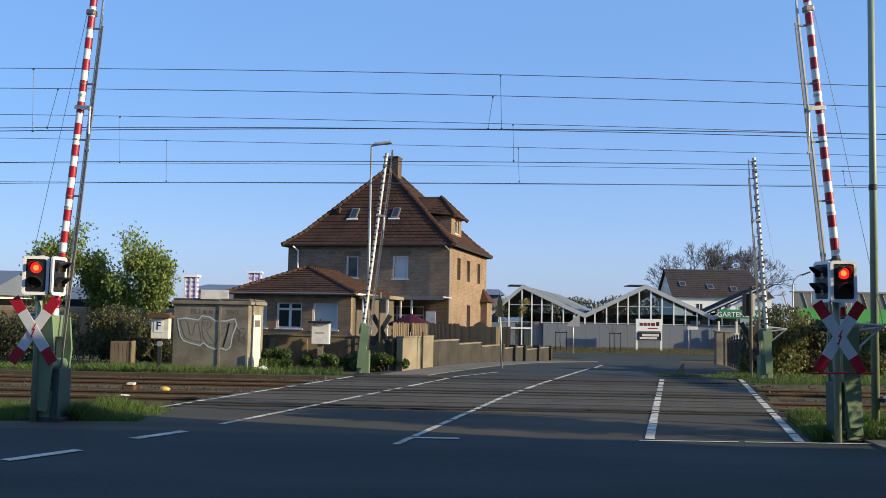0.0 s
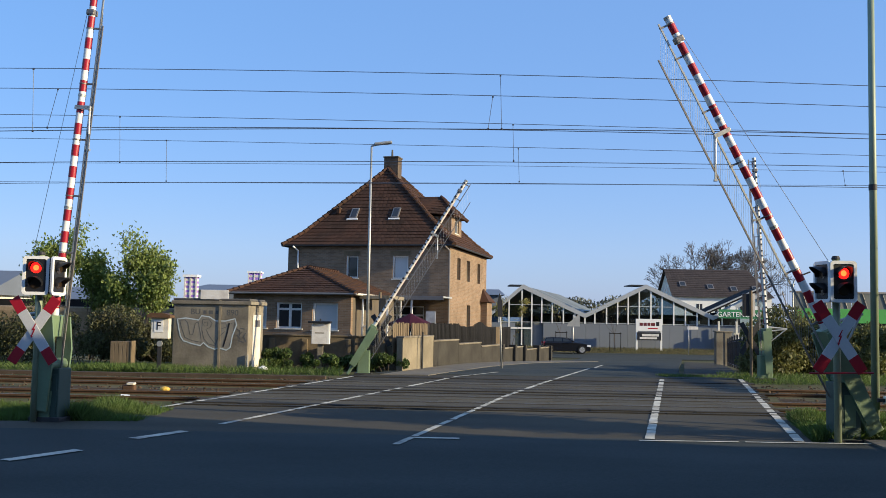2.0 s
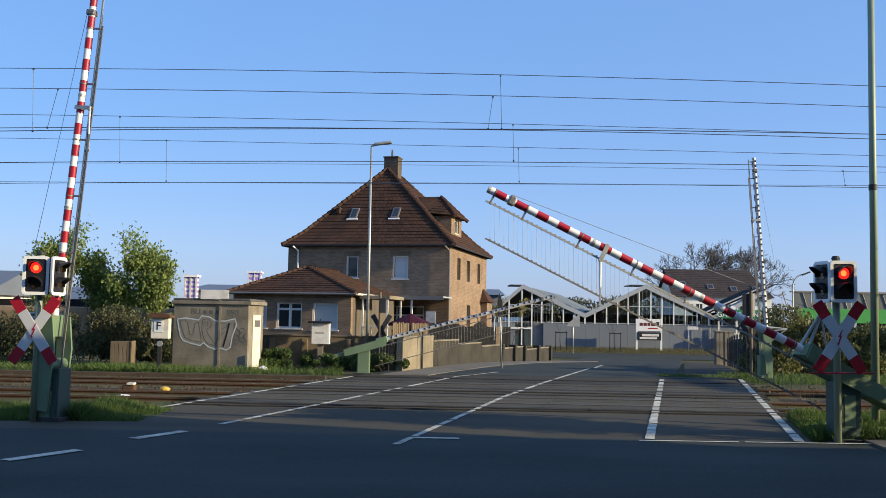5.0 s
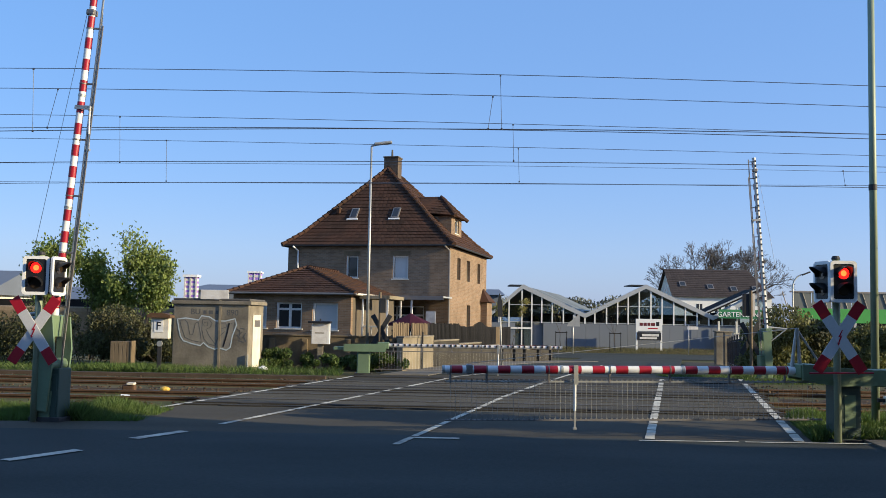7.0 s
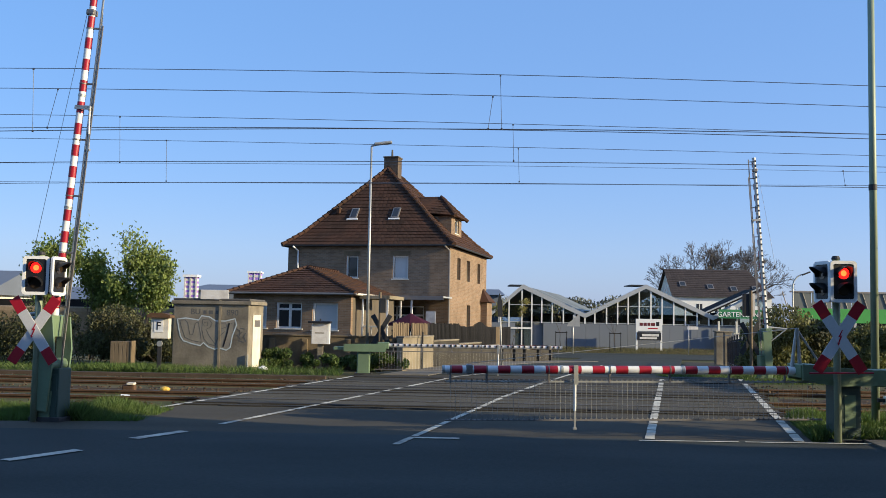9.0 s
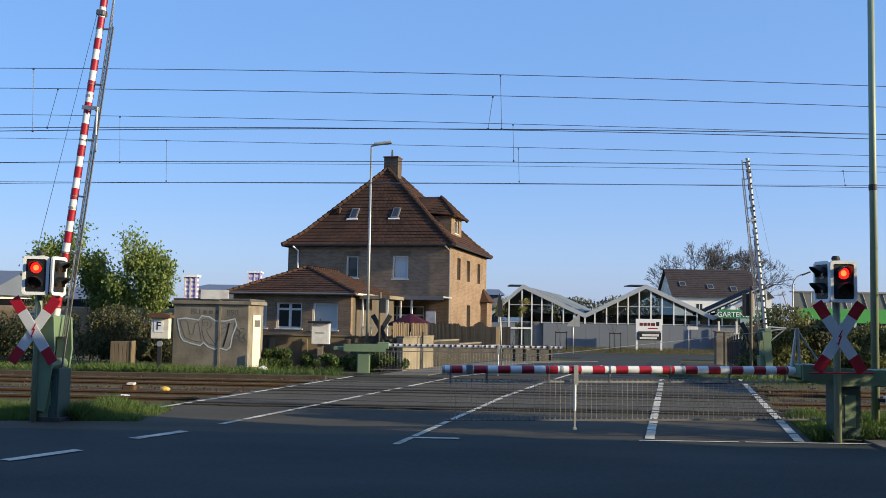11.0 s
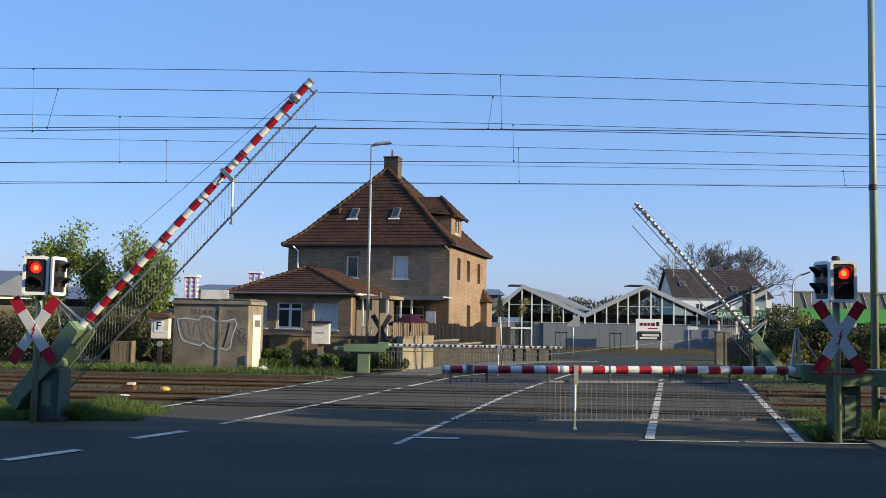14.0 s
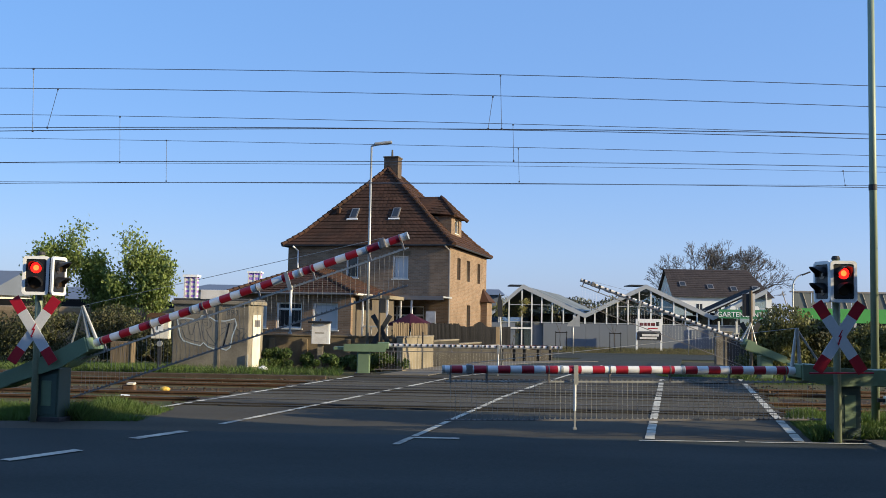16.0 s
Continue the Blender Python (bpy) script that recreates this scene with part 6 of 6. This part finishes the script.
# ---- car ----
def car():
    c = base("black_car", pose(0.5, 73.0, -0.72), "black hatchback car driving past the garden centre", "car")
    side = [(-1.68, 0.3), (-1.72, 0.56), (-1.68, 0.8), (-1.62, 1.02), (-1.54, 1.2), (-0.9, 1.25), (-0.1, 1.23), (0.75, 0.9), (1.5, 0.78), (1.88, 0.62), (1.94, 0.42), (1.88, 0.2), (-1.72, 0.2)]
    bm = bmesh.new()
    secs = []
    for y, k in ((-0.86, 0.0), (-0.74, 1.0), (0.74, 1.0), (0.86, 0.0)):
        row = []
        for x, z in side:
            zz = z if k else min(z, 0.84) * 0.985
            row.append(bm.verts.new((x * (1 if k else 0.985), y * (0.86 if (k and z > 0.95) else 1.0), zz)))
        secs.append(row)
    n = len(side)
    for a, b in zip(secs, secs[1:]):
        for i in range(n):
            j = (i + 1) % n
            bm.faces.new((a[i], a[j], b[j], b[i]))
    bm.faces.new(secs[0])
    bm.faces.new(list(reversed(secs[-1])))
    bmesh.ops.recalc_face_normals(bm, faces=bm.faces)
    body = part("body", bm, CARPAINT, c)
    for s in (-1, 1):
        for pts in ([(-1.58, 0.92), (-1.48, 1.14), (-1.0, 1.18), (-1.0, 0.92)], [(-0.94, 0.92), (-0.94, 1.18), (-0.3, 1.17), (-0.3, 0.92)], [(-0.23, 0.92), (-0.23, 1.16), (-0.08, 1.15), (0.46, 0.92)]):
            bm = bmesh.new()
            prism(bm, [(x, s * (0.86 - 0.22 * (z - 0.84) / 0.46) - 0.012, z) for x, z in pts], 0.024)
            part("side_window", bm, CARGLASS, c)
        part("mirror", B(0.45, 0.58, s * 0.93 - 0.08, s * 0.93 + 0.08, 0.9, 1.02, bev=0.03), CARPAINT, c)
        part("headlight", B(1.62, 1.93, s * 0.7 - 0.17, s * 0.7 + 0.17, 0.54, 0.68, bev=0.03), LAMPGLASS, c)
        part("tail_light", B(-1.73, -1.6, s * 0.72 - 0.12, s * 0.72 + 0.12, 0.62, 0.9, bev=0.03), RED, c)
        part("door_handle", B(-0.3, -0.1, s * 0.87 - 0.015, s * 0.87 + 0.015, 0.76, 0.79), CARPAINT, c)
    part("windscreen", B(0.0, 0.02, -0.6, 0.6, 0, 0.72), CARGLASS, c, at=pose(0.66, 0, 0.95, 0, -65, 0))
    wheels = []
    for x in (-1.25, 1.24):
        for s in (-1, 1):
            w = part("wheel", R((0, -0.1, 0), (0, 0.1, 0), 0.315, n=24), RUBBER, c, at=pose(x, s * 0.8, 0.315))
            part("rim", R((0, s * 0.1, 0), (0, s * 0.112, 0), 0.21, n=20), ALLOY, w)
            for k in range(5):
                a = k * 72
                part("spoke", B(-0.035, 0.035, s * 0.113 - 0.004, s * 0.113 + 0.008, 0.03, 0.2), GALV, w, at=pose(0, 0, 0, 0, a, 0))
            wheels.append((w, x, s))
    return c, wheels


CAR, WHEELS = car()


def track_bits():
    m = base("track_magnet", pose(-6.38, 21.75, -0.1), "yellow-topped track device on the ballast", "track device")
    bm = bmesh.new()
    bmesh.ops.create_icosphere(bm, subdivisions=2, radius=0.13, matrix=Matrix.Diagonal((1, 0.8, 0.55, 1)))
    part("cover", bm, YELLOW, m, at=pose(0, 0, 0.14))
    part("foot", B(-0.1, 0.1, -0.08, 0.08, -0.05, 0.1), RUST, m)
    n = base("track_box", pose(-7.25, 21.9, -0.12), "rusty brown connection box on the ballast", "track device")
    part("body", B(-0.15, 0.15, -0.1, 0.1, 0, 0.24, bev=0.04), RUST, n)
    part("lid", B(-0.03, 0.14, -0.12, 0.06, 0.242, 0.29, bev=0.01), CREAM, n)
    p = base("litter_scrap", pose(-7.0, 20.9, -0.06), "scrap of white litter between the rails", "litter")
    part("scrap", B(-0.1, 0.1, -0.06, 0.06, 0, 0.03, bev=0.01), WHITE, p, at=pose(0, 0, 0, 8, 5, 20))
    q = base("litter_scrap", pose(-5.75, 30.4, -0.02), "crumpled white bag in the grass", "litter")
    bm = bmesh.new()
    bmesh.ops.create_icosphere(bm, subdivisions=2, radius=0.13, matrix=Matrix.Diagonal((1.3, 0.8, 0.6, 1)))
    for v in bm.verts:
        v.co += Vector((noise.noise(v.co * 9), noise.noise(v.co * 9 + Vector((3, 0, 0))), noise.noise(v.co * 9 + Vector((0, 5, 0))))) * 0.05
    part("bag", bm, WHITE, q, at=pose(0, 0, 0.1))


track_bits()
tar_shadow_bands()
crossing_panels()


def drive():
    way = [(0.0, 0.5), (0.5, 2.9), (1.0, 5.1), (1.5, 7.3), (2.0, 9.6), (2.5, 12.1), (3.0, 15.25), (3.5, 18.6), (4.0, 22.1), (5.0, 29.5), (7.0, 44.5), (10.0, 67.0), (16.0, 112.0)]
    walk(CAR, [(t, pose(x, 73.0, -0.72)) for t, x in way])
    rows = []
    n = 290
    for i in range(n + 1):
        t = 16.0 * i / n
        a, b = next((p, q) for p, q in zip(way, way[1:]) if p[0] <= t <= q[0] + 1e-6)
        rows.append((t, a[1] + (b[1] - a[1]) * (t - a[0]) / (b[0] - a[0])))
    for w, x, s in WHEELS:
        walk(w, [(t, pose(x, s * 0.8, 0.315, 0, math.degrees(p / 0.315) % 360, 0)) for t, p in rows])


# ---- what moves ----
def swing(key, table):
    arm, h, lower, rods, sup, top, LEN, e = ANGLES[key]
    walk(arm, [(t, pose(0, 0, h, 0, -a, 0)) for t, a in table])
    walk(lower, [(t, pose(-LEN * math.sin(radians(a)), 0, top - LEN * math.cos(radians(a)))) for t, a in table])
    for ob, v in rods:
        walk(ob, [(t, pose(v, 0, top, 0, a, 0)) for t, a in table])
    walk(sup, [(t, pose(4.29, 0, top, 0, a, 0)) for t, a in table])


def motions():
    swing("R", [(0.0, 84.1), (0.5, 79.4), (1.0, 74.6), (1.5, 68.8), (2.0, 62.3), (2.5, 56.4), (3.0, 50.4), (3.5, 44.4), (4.0, 37.9), (4.5, 31.7), (5.0, 25.4), (5.5, 18.2), (6.0, 10.7), (6.3, 6.3), (6.5, 3.9), (6.7, 1.9), (6.9, 0.1), (7.0, -0.5), (8.0, -0.5), (16.0, -0.5)])
    swing("FL", [(0.0, 83.6), (0.5, 78.8), (1.0, 72.6), (1.5, 65.9), (2.0, 58.7), (2.5, 52.0), (3.0, 44.9), (3.5, 38.3), (4.0, 30.8), (4.5, 23.2), (5.0, 15.3), (5.5, 7.4), (5.9, 1.8), (6.2, 0.1), (7.0, 0.1), (16.0, 0.1)])
    swing("L", [(0.0, 85.2), (10.4, 85.2), (10.9, 84.0), (11.3, 80.9), (11.5, 78.8), (12.0, 72.4), (12.5, 65.6), (13.0, 58.9), (13.5, 52.4), (14.0, 45.8), (14.5, 39.5), (15.0, 32.8), (15.5, 26.0), (16.0, 18.6)])
    swing("FR", [(0.0, 86.2), (10.4, 86.2), (10.9, 84.9), (11.3, 81.8), (11.5, 79.6), (12.0, 73.9), (12.5, 67.3), (13.0, 60.6), (13.5, 54.5), (14.0, 48.0), (14.5, 41.7), (15.0, 34.6), (15.5, 27.8), (16.0, 19.9)])
    drive()


motions()
